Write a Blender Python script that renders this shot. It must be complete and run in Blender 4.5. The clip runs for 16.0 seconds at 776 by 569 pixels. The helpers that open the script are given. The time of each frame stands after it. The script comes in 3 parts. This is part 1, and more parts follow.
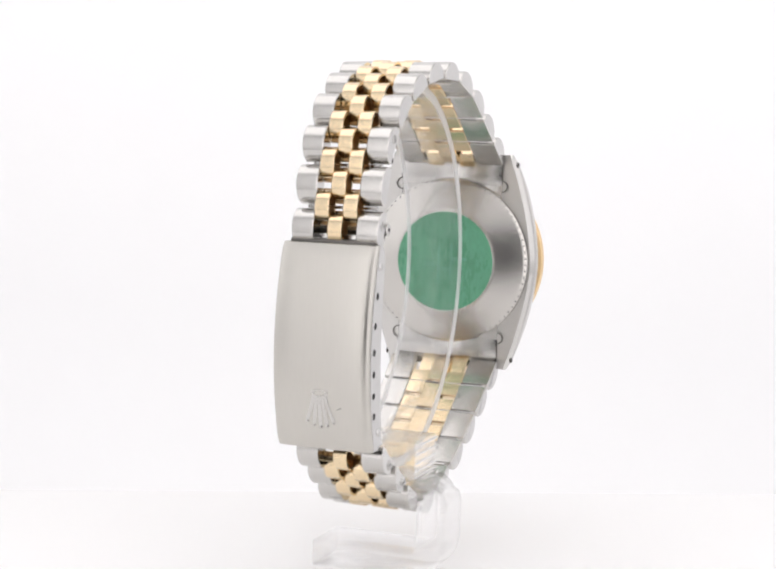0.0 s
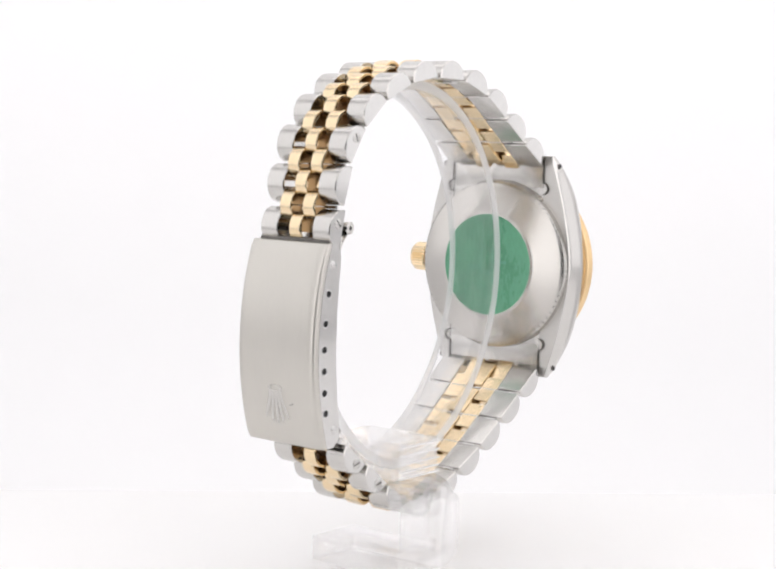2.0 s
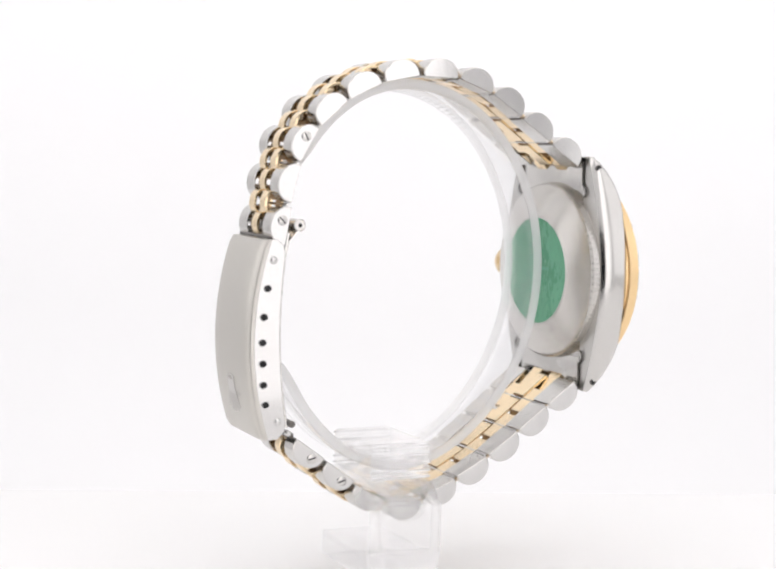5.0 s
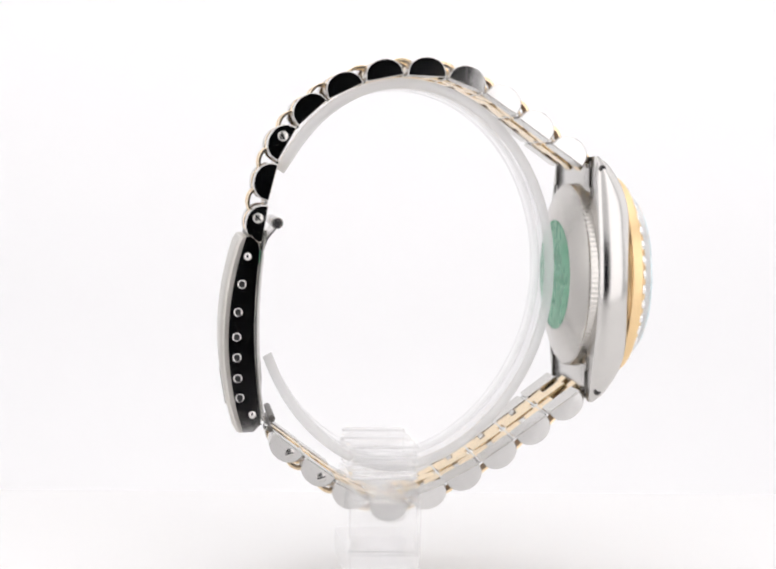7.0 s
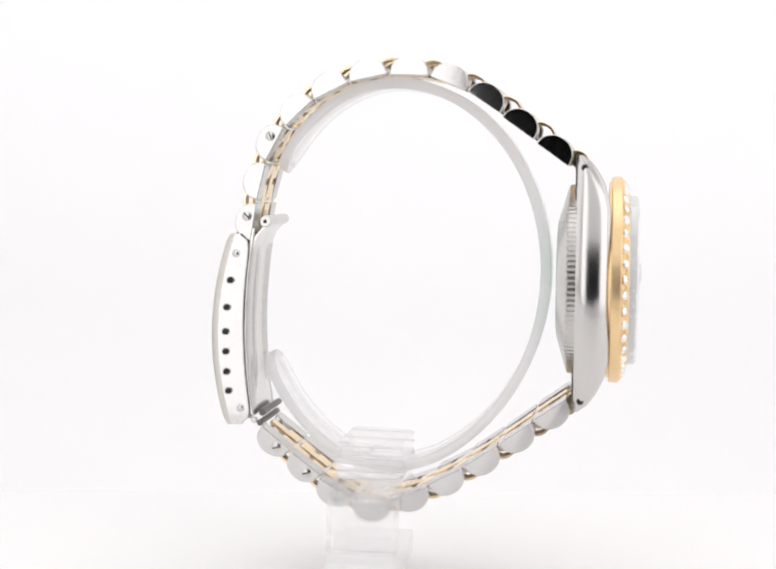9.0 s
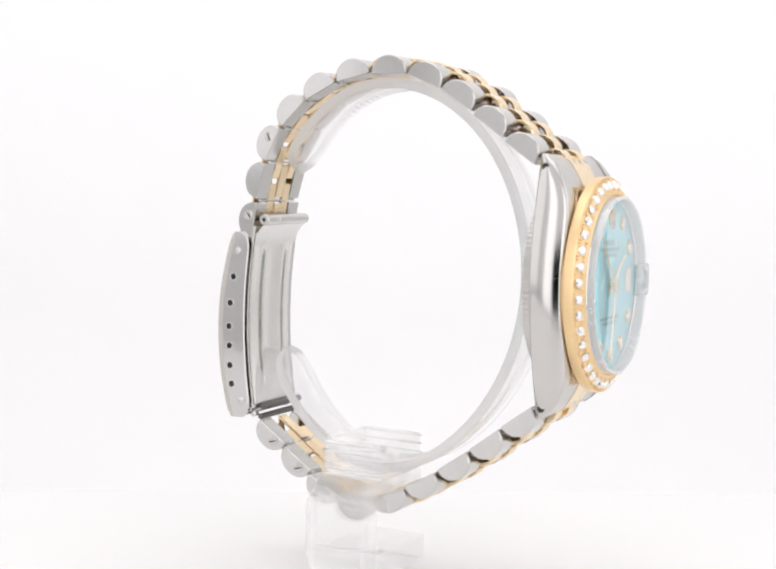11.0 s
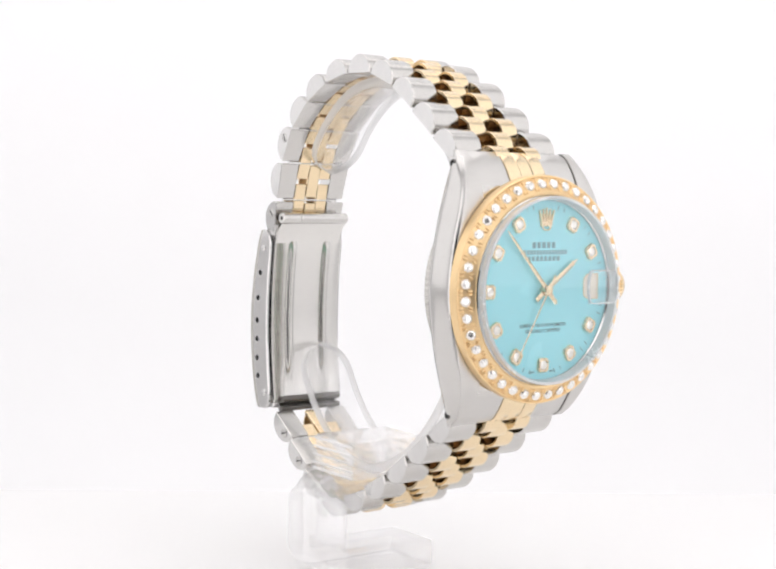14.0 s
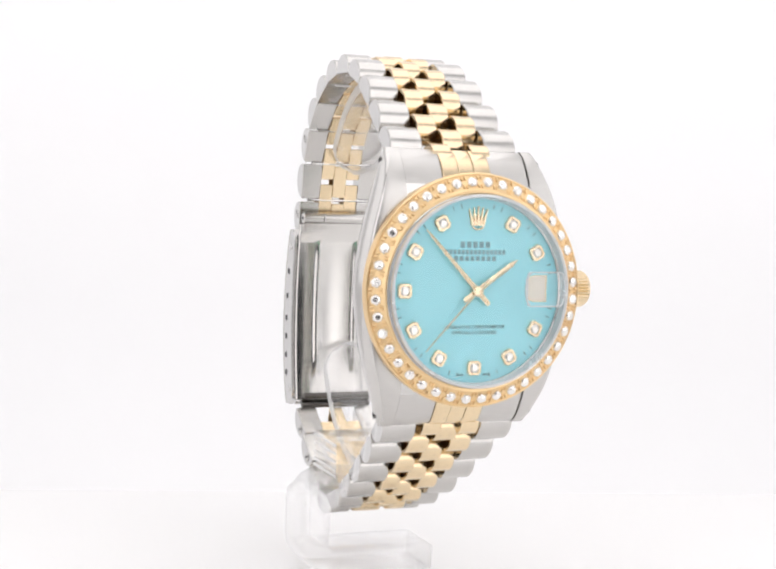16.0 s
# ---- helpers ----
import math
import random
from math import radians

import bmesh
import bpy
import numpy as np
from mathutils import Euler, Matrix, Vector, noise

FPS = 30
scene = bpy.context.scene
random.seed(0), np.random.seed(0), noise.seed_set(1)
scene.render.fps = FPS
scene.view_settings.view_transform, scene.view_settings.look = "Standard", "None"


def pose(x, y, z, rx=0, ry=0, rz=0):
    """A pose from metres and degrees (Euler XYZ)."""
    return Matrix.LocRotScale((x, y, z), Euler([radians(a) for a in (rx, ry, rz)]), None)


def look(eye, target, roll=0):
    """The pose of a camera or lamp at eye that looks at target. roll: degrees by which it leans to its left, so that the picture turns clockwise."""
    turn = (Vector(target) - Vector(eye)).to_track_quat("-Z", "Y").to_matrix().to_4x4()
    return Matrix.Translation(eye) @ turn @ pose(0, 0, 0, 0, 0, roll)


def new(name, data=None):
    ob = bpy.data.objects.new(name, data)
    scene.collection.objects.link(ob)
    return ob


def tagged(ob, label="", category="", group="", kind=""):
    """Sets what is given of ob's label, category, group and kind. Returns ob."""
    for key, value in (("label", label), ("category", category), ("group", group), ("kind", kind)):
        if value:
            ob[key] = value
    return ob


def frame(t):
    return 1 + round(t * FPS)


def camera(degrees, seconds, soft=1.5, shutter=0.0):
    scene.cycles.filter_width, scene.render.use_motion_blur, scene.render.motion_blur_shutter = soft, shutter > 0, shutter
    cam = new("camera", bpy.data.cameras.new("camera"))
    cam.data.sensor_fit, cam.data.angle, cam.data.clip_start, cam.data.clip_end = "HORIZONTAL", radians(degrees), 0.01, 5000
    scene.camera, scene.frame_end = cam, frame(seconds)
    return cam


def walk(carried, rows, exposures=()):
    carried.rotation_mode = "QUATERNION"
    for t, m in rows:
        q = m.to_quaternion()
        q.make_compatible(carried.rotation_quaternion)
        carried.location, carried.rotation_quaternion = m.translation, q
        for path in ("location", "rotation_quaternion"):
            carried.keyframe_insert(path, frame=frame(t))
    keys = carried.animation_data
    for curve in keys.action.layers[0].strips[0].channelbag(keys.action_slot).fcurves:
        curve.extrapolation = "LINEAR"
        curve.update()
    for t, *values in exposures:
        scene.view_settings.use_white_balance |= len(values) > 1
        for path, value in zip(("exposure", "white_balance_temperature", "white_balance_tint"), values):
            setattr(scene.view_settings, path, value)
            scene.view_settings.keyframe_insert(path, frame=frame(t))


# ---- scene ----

# Watch on a clear stand, turning on a white table inside a light tent.
# Sizes of the small parts are given in millimetres in the watch's own space:
# x: towards the dial's front, y: towards the winding crown, z: up; the turning axis is x = y = 0.
cam = camera(30.0, 16.0, soft=2.3)
EYE = Vector((0.001346, -0.25867, 0.060456))
TILT = radians(4.814)
PATH = [(t, look(EYE, EYE + Vector((0, math.cos(TILT), -math.sin(TILT))), 2.008)) for t in (0.0, 16.0)]
walk(cam, PATH, exposures=[(0.0, 0.045, 6500, 12), (16.0, 0.045, 6500, 12)])

# turn of the table: seconds and degrees
TURN = [(0.0, 69.42), (1.0, 60.83), (2.0, 52.23), (3.0, 43.58), (4.0, 34.89), (5.0, 26.17), (6.0, 17.44), (7.0, 8.71),
        (8.0, 0.0), (9.0, -8.68), (10.0, -17.33), (11.0, -25.98), (12.0, -34.61), (13.0, -43.19), (14.0, -51.68),
        (15.0, -60.05), (16.0, -68.32)]

# ---------------------------------------------------------------- light
FLOOR_Z = -0.0125
world = bpy.data.worlds.new("world")
scene.world = world
world.use_nodes = True
world.node_tree.nodes["Background"].inputs["Color"].default_value = (0.9, 0.95, 1.0, 1)
world.node_tree.nodes["Background"].inputs["Strength"].default_value = 0.03


def area(name, eye, target, sx, sy, watts, color=(1, 1, 1)):
    data = bpy.data.lights.new(name, "AREA")
    data.shape, data.size, data.size_y, data.energy, data.color = "RECTANGLE", sx, sy, watts, color
    ob = new(name, data)
    ob.matrix_world = look(eye, target)
    return ob


area("lamp_top", (0, 0.03, 0.495), (0, 0.031, 0), 0.60, 0.46, 0.75, (1.0, 0.99, 0.985))
area("lamp_left", (-0.345, -0.02, 0.20), (0, -0.02, 0.19), 0.40, 0.40, 0.20, (0.985, 0.99, 1.0))
area("lamp_right", (0.345, -0.02, 0.20), (0, -0.02, 0.19), 0.40, 0.40, 0.20, (0.985, 0.99, 1.0))


# ---------------------------------------------------------------- materials
def material(name, color, rough=0.5, metal=0.0, grain=(400, 400, 400), vary=0.06, rough_vary=0.08, bump=0.02,
             trans=0.0, ior=1.45, aniso=0.0, scratches=0.0):
    m = bpy.data.materials.new(name)
    m.use_nodes = True
    nt = m.node_tree
    b = nt.nodes["Principled BSDF"]
    b.inputs["Metallic"].default_value = metal
    b.inputs["IOR"].default_value = ior
    b.inputs["Transmission Weight"].default_value = trans
    b.inputs["Anisotropic"].default_value = aniso
    co = nt.nodes.new("ShaderNodeTexCoord")
    mp = nt.nodes.new("ShaderNodeMapping")
    mp.inputs["Scale"].default_value = grain
    nt.links.new(co.outputs["Object"], mp.inputs["Vector"])
    fine = nt.nodes.new("ShaderNodeTexNoise")
    fine.inputs["Scale"].default_value, fine.inputs["Detail"].default_value = 6.0, 3.0
    nt.links.new(mp.outputs["Vector"], fine.inputs["Vector"])
    wide = nt.nodes.new("ShaderNodeTexNoise")
    wide.inputs["Scale"].default_value, wide.inputs["Detail"].default_value = 160.0, 2.0
    nt.links.new(co.outputs["Object"], wide.inputs["Vector"])
    both = nt.nodes.new("ShaderNodeMath")
    both.operation = "ADD"
    nt.links.new(fine.outputs["Fac"], both.inputs[0])
    nt.links.new(wide.outputs["Fac"], both.inputs[1])
    tone = nt.nodes.new("ShaderNodeMapRange")
    tone.inputs["From Min"].default_value, tone.inputs["From Max"].default_value = 0.6, 1.4
    tone.inputs["To Min"].default_value, tone.inputs["To Max"].default_value = 1 - vary, 1 + vary
    nt.links.new(both.outputs[0], tone.inputs["Value"])
    mul = nt.nodes.new("ShaderNodeVectorMath")
    mul.operation = "SCALE"
    mul.inputs[0].default_value = color
    nt.links.new(tone.outputs[0], mul.inputs["Scale"])
    nt.links.new(mul.outputs[0], b.inputs["Base Color"])
    rr = nt.nodes.new("ShaderNodeMapRange")
    rr.inputs["From Min"].default_value, rr.inputs["From Max"].default_value = 0.6, 1.4
    rr.inputs["To Min"].default_value, rr.inputs["To Max"].default_value = max(0.01, rough - rough_vary), rough + rough_vary
    nt.links.new(both.outputs[0], rr.inputs["Value"])
    nt.links.new(rr.outputs[0], b.inputs["Roughness"])
    if bump:
        bp = nt.nodes.new("ShaderNodeBump")
        bp.inputs["Strength"].default_value, bp.inputs["Distance"].default_value = bump, 0.0002
        nt.links.new(fine.outputs["Fac"], bp.inputs["Height"])
        nt.links.new(bp.outputs[0], b.inputs["Normal"])
    return m


def clear(name, tint=(1, 1, 1), gloss=0.9, power=4.0, most=0.7, haze=0.0, glass=0.0, blur=0.0):
    """Thin clear pane: straight through, with a mirror's gloss by Fresnel."""
    m = bpy.data.materials.new(name)
    m.use_nodes = True
    nt = m.node_tree
    nt.nodes.remove(nt.nodes["Principled BSDF"])
    out = nt.nodes["Material Output"]
    a = nt.nodes.new("ShaderNodeBsdfTransparent")
    a.inputs["Color"].default_value = (*tint, 1)
    g = nt.nodes.new("ShaderNodeBsdfGlossy")
    g.inputs["Roughness"].default_value = 0.02
    g.inputs["Color"].default_value = (gloss, gloss, gloss, 1)
    lw = nt.nodes.new("ShaderNodeLayerWeight")
    lw.inputs["Blend"].default_value = 0.5
    pw = nt.nodes.new("ShaderNodeMath")
    pw.operation, pw.inputs[1].default_value = "POWER", power
    nt.links.new(lw.outputs["Facing"], pw.inputs[0])
    f = nt.nodes.new("ShaderNodeMapRange")
    f.inputs["To Min"].default_value, f.inputs["To Max"].default_value = 0.025, most
    nt.links.new(pw.outputs[0], f.inputs["Value"])
    mix = nt.nodes.new("ShaderNodeMixShader")
    nt.links.new(f.outputs[0], mix.inputs[0])
    nt.links.new(a.outputs[0], mix.inputs[1])
    nt.links.new(g.outputs[0], mix.inputs[2])
    if glass:
        gl = nt.nodes.new("ShaderNodeBsdfGlass")
        gl.inputs["IOR"].default_value = 1.45
        gl.inputs["Roughness"].default_value = blur
        mg = nt.nodes.new("ShaderNodeMixShader")
        mg.inputs[0].default_value = glass
        nt.links.new(mix.outputs[0], mg.inputs[1])
        nt.links.new(gl.outputs[0], mg.inputs[2])
        mix = mg
    if haze:
        d = nt.nodes.new("ShaderNodeBsdfDiffuse")
        d.inputs["Color"].default_value = (0.95, 0.95, 0.95, 1)
        t = nt.nodes.new("ShaderNodeBsdfTranslucent")
        t.inputs["Color"].default_value = (0.95, 0.95, 0.95, 1)
        both = nt.nodes.new("ShaderNodeMixShader")
        nt.links.new(d.outputs[0], both.inputs[1])
        nt.links.new(t.outputs[0], both.inputs[2])
        mh = nt.nodes.new("ShaderNodeMixShader")
        mh.inputs[0].default_value = haze
        nt.links.new(mix.outputs[0], mh.inputs[1])
        nt.links.new(both.outputs[0], mh.inputs[2])
        mix = mh
    nt.links.new(mix.outputs[0], out.inputs["Surface"])
    return m


STEEL_SATIN = material("steel_satin", (0.61, 0.595, 0.573), 0.21, 1.0, (300, 60, 300), 0.03, 0.03, 0.012)
STEEL_BLADE = material("steel_blade", (0.73, 0.715, 0.69), 0.21, 1.0, (300, 60, 300), 0.03, 0.04, 0.012)
STEEL_BRUSHED = material("steel_brushed", (0.59, 0.57, 0.53), 0.36, 1.0, (60, 700, 60), 0.03, 0.05, 0.03)
STEEL_POLISHED = material("steel_polished", (0.64, 0.63, 0.62), 0.08, 1.0, (200, 200, 200), 0.03, 0.03, 0.012)
STEEL_TURNED = material("steel_turned", (0.60, 0.58, 0.55), 0.24, 1.0, (60, 60, 60), 0.02, 0.02, 0.0, aniso=0.75)
_tan = STEEL_TURNED.node_tree.nodes.new("ShaderNodeTangent")
_tan.direction_type, _tan.axis = "RADIAL", "X"
STEEL_TURNED.node_tree.links.new(_tan.outputs[0], STEEL_TURNED.node_tree.nodes["Principled BSDF"].inputs["Tangent"])
STEEL_FLANK = material("steel_flank", (0.62, 0.605, 0.585), 0.17, 1.0, (100, 100, 100), 0.02, 0.03, 0.005)
STEEL_CASE = material("steel_case", (0.62, 0.605, 0.585), 0.34, 1.0, (300, 60, 300), 0.03, 0.04, 0.02)
STEEL_DARK = material("steel_dark", (0.16, 0.15, 0.14), 0.4, 1.0, (200, 200, 200), 0.1, 0.1, 0.03)
GOLD = material("gold_polished", (0.855, 0.69, 0.46), 0.2, 1.0, (250, 250, 250), 0.05, 0.06, 0.03)
GOLD_SATIN = material("gold_satin", (0.83, 0.64, 0.42), 0.30, 1.0, (500, 60, 500), 0.05, 0.06, 0.05)
# darker copy of the gold: shade between the links put into the colour
GOLD_GAP_SHADE = material("gold_gap_shade", (0.40, 0.25, 0.12), 0.30, 1.0, (250, 250, 250), 0.04, 0.05, 0.02)
GOLD_BEZEL = material("gold_bezel", (0.87, 0.64, 0.36), 0.36, 1.0, (250, 250, 250), 0.05, 0.05, 0.02)
GOLD_LIGHT = material("gold_light", (0.86, 0.69, 0.47), 0.27, 1.0, (250, 250, 250), 0.04, 0.05, 0.02)
# near-black colour stands in for the shade inside holes, slots and pits
HOLE_SHADE = material("hole_shade", (0.012, 0.012, 0.013), 0.7, 0.0, bump=0)
STICKER = material("sticker_green", (0.13, 0.39, 0.24), 0.28, 0.0, (120, 300, 120), 0.16, 0.08, 0.02)
STICKER_MARK = material("sticker_mark", (0.17, 0.45, 0.31), 0.22, 0.0, (120, 300, 120), 0.1, 0.05, 0.0)
DIAL = material("dial_turquoise", (0.36, 0.80, 0.885), 0.26, 0.0, (20, 20, 20), 0.015, 0.04, 0.0)
PRINT = material("print_dark", (0.035, 0.05, 0.055), 0.5, 0.0, bump=0)
PRINT_GREY = material("print_grey", (0.19, 0.36, 0.40), 0.5, 0.0, bump=0)
CREAM = material("date_cream", (0.86, 0.80, 0.70), 0.5, 0.0, bump=0)
# colour mottled by noise in place of glints off inner facets
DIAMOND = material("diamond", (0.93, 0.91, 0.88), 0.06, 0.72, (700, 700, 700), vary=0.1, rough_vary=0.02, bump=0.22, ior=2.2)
MARKER_GEM = material("marker_gem", (0.95, 0.90, 0.84), 0.06, 0.5, (900, 900, 900), 0.1, 0.04, 0.1, ior=2.2)
CRYSTAL = clear("crystal_glass", power=1.8, most=0.85)
FROSTED = material("frosted_glass", (0.93, 0.94, 0.95), 0.25, 0.0, vary=0.0, rough_vary=0.05, bump=0, trans=0.3, ior=1.3)
ACRYLIC = clear("clear_acrylic", (0.985, 0.985, 0.987), 0.97, 3.4, 0.9, 0.0, 0.08, 0.0)
# white haze mixed in stands for light bent and piped by the acrylic
ACRYLIC_BLOCK = clear("acrylic_block", (0.99, 0.99, 0.99), 0.98, 2.4, 0.6, 0.06, 0.3, 0.02)
ACRYLIC_RIB = clear("acrylic_ribbed", (0.99, 0.99, 0.99), 0.98, 2.2, 0.6, 0.07, 0.3, 0.01)
ACRYLIC_EDGE = clear("acrylic_edge", (0.98, 0.98, 0.98), 0.97, 1.6, 0.85, 0.6, 0.3, 0.05)
TABLE = material("table_white", (0.86, 0.855, 0.85), 0.45, 0.0, (60, 60, 60), 0.008, 0.05, 0.004)
PAPER = material("paper_white", (0.86, 0.86, 0.865), 0.8, 0.0, (30, 30, 30), 0.006, 0.03, 0.01)
# emission added to the paper sweep to lift it to white
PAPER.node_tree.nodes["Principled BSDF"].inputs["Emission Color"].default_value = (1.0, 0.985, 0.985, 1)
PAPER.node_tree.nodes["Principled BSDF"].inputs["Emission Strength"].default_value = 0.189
# glow added to the table top, which lightens the shade under the watch
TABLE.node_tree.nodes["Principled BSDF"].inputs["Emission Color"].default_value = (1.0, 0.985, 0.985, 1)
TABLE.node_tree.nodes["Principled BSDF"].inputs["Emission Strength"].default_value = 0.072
# glow of the unseen panels added at the front
PANEL = material("panel_glow", (0.8, 0.8, 0.8), 0.9, 0.0, (30, 30, 30), 0.01, 0.02, 0.0)
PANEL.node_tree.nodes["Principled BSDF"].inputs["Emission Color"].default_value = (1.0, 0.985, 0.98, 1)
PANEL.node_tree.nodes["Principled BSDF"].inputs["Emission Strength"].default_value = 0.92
FABRIC = material("tent_fabric", (0.84, 0.84, 0.84), 0.9, 0.0, (300, 300, 300), 0.02, 0.03, 0.05)
BLACK = material("room_black", (0.012, 0.014, 0.022), 0.9, 0.0, (40, 40, 40), 0.2, 0.03, 0.02)


# ---------------------------------------------------------------- mesh helpers
MM = 0.001


def finish(bm, name, mats, smooth=35):
    bmesh.ops.remove_doubles(bm, verts=bm.verts, dist=1e-5)
    bmesh.ops.recalc_face_normals(bm, faces=bm.faces)
    bm.transform(Matrix.Scale(MM, 4))
    bm.normal_update()
    if smooth:
        for f in bm.faces:
            f.smooth = True
        for e in bm.edges:
            if len(e.link_faces) == 2 and e.calc_face_angle(0) > radians(smooth):
                e.smooth = False
    me = bpy.data.meshes.new(name)
    bm.to_mesh(me)
    bm.free()
    for m in (mats if isinstance(mats, (list, tuple)) else [mats]):
        me.materials.append(m)
    return me


def part(name, bm, mats, parent, label="", smooth=35):
    """One mesh object under a thing or a part."""
    ob = new(name, finish(bm, name, mats, smooth))
    ob.parent = parent
    if label:
        tagged(ob, label)
    return ob


def loft(bm, rings, cap=True, mat=0, capmat=None, closed=False):
    """Skin over rings of equal length, each a closed loop of points."""
    vs = [[bm.verts.new(p) for p in r] for r in rings]
    n = len(rings[0])
    pairs = list(zip(vs, vs[1:])) + ([(vs[-1], vs[0])] if closed else [])
    for a, b in pairs:
        for i in range(n):
            j = (i + 1) % n
            f = bm.faces.new((a[i], a[j], b[j], b[i]))
            f.material_index = mat
    if cap and not closed:
        for r in (vs[0], vs[-1]):
            f = bm.faces.new(r)
            f.material_index = mat if capmat is None else capmat
    return bm


def lathe_x(bm, profile, cy, cz, n=64, mat=0, closed=False):
    """profile: (x, radius) along the x axis through (cy, cz)."""
    rings = []
    for k in range(n):
        a = 2 * math.pi * k / n
        rings.append([(x, cy + r * math.sin(a), cz + r * math.cos(a)) for x, r in profile])
    vs = [[bm.verts.new(p) for p in r] for r in rings]
    m = len(profile)
    for k in range(n):
        a, b = vs[k], vs[(k + 1) % n]
        for i in range(m if closed else m - 1):
            j = (i + 1) % m
            f = bm.faces.new((a[i], a[j], b[j], b[i]))
            f.material_index = mat
    return bm


def disc_x(bm, x, r, cy, cz, n=48, mat=0):
    f = bm.faces.new([bm.verts.new((x, cy + r * math.sin(2 * math.pi * k / n), cz + r * math.cos(2 * math.pi * k / n)))
                      for k in range(n)])
    f.material_index = mat
    return bm


def box(bm, x0, x1, y0, y1, z0, z1, bev=0.0, seg=2):
    vs = [bm.verts.new((x, y, z)) for x in (x0, x1) for y in (y0, y1) for z in (z0, z1)]
    fs = [bm.faces.new([vs[i] for i in q]) for q in
          ((0, 1, 3, 2), (4, 6, 7, 5), (0, 4, 5, 1), (2, 3, 7, 6), (0, 2, 6, 4), (1, 5, 7, 3))]
    if bev:
        es = list({e for f in fs for e in f.edges})
        bmesh.ops.bevel(bm, geom=es, offset=bev, segments=seg, affect="EDGES", profile=0.5)
    return bm


def rod_y(bm, x, z, r, y0, y1, n=16, bev=0.15, mat=0):
    rings = []
    for y, s in ((y0, r - bev), (y0 + bev, r), (y1 - bev, r), (y1, r - bev)):
        rings.append([(x + s * math.cos(2 * math.pi * k / n), y, z + s * math.sin(2 * math.pi * k / n)) for k in range(n)])
    return loft(bm, rings, mat=mat)


# ---------------------------------------------------------------- the setting
def slab(name, x0, x1, y0, y1, z0, z1, mat, label, kind="structure", bev=0.0):
    bm = bmesh.new()
    box(bm, x0 / MM, x1 / MM, y0 / MM, y1 / MM, z0 / MM, z1 / MM, bev / MM)
    ob = new(name, finish(bm, name, mat))
    return tagged(ob, label, "wall" if name.startswith("wall") else name.split("_")[0], "", kind)


def floor():
    """Table top; its back edge is skewed to fit the camera's view."""
    bm = bmesh.new()
    skew = 345 * 0.125
    edge = [(-345, -150), (345, -150), (345, 59.5 + skew), (-345, 59.5 - skew)]
    z = FLOOR_Z / MM
    rings = []
    for dz, inset in ((-12, 0), (-1.5, 0), (-0.45, 0.45), (0, 1.5)):
        rings.append([(x * (1 - inset / 345), y + (inset if y < -100 else -inset), z + dz) for x, y in edge])
    loft(bm, rings)
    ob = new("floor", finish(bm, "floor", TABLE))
    tagged(ob, "smooth white acrylic table top under the stand, with added glow", "floor", "", "structure")


floor()


def backdrop():
    bm = bmesh.new()
    pts = [(-200, -160), (140, -160)] + [(140 + 160 * math.sin(a), -160 + 160 * (1 - math.cos(a))) for a in
                                         [radians(90) * k / 16 for k in range(1, 17)]] + [(300, 260), (300, 495)]
    back = [(y + 4, z - 4) for y, z in pts]
    loft(bm, [[(x, y, z) for y, z in pts + back[::-1]] for x in (-345, 345)])
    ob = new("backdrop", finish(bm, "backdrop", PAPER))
    tagged(ob, "seamless white paper sweep behind the table, with added glow", "backdrop", "", "structure")


backdrop()
slab("ceiling", -0.35, 0.35, -0.254, 0.31, 0.5, 0.504, FABRIC, "white fabric roof of the light tent")
slab("wall_left", -0.354, -0.35, -0.254, 0.31, -0.17, 0.5, FABRIC, "white fabric side of the light tent")
slab("wall_right", 0.35, 0.354, -0.254, 0.31, -0.17, 0.5, FABRIC, "white fabric side of the light tent")


def wall_front():
    """Front flap with the opening that the picture is taken through; a dark room lies behind it."""
    bm = bmesh.new()
    x0, x1, xm, z0, zm, z1 = -72, 84, 40, -34, -20, 118
    for a in ((-350, x0, -170, 500), (x1, 350, -170, 500), (x0, xm, -170, z0), (xm, x1, -170, zm), (x0, x1, z1, 500)):
        box(bm, a[0], a[1], -255, -251, a[2], a[3])
    ob = new("wall_front", finish(bm, "wall_front", FABRIC, 0))
    tagged(ob, "white fabric front of the tent with an opening", "wall", "", "structure")


wall_front()


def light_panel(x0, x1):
    """Unseen glowing panel, added beside the opening to brighten the steel's reflections."""
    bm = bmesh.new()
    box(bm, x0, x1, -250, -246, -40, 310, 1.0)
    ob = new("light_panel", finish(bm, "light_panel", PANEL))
    tagged(ob, "unseen glowing panel added beside the tent's opening", "lamp", "front light panels", "structure")


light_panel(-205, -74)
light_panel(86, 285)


def dark_room():
    bm = bmesh.new()
    for a in ((-360, 360, -700, -690, -180, 510), (-370, -360, -700, -256, -180, 510), (360, 370, -700, -256, -180, 510),
              (-360, 360, -700, -256, 510, 520), (-360, 360, -700, -256, -190, -180)):
        box(bm, *a)
    ob = new("wall_room", finish(bm, "wall_room", BLACK, 0))
    tagged(ob, "dark room walls in front of the tent", "wall", "", "structure")


dark_room()

# ---------------------------------------------------------------- the stand
stand = tagged(new("display_stand"), "clear acrylic watch stand with an open collar, on the white table", "display stand")


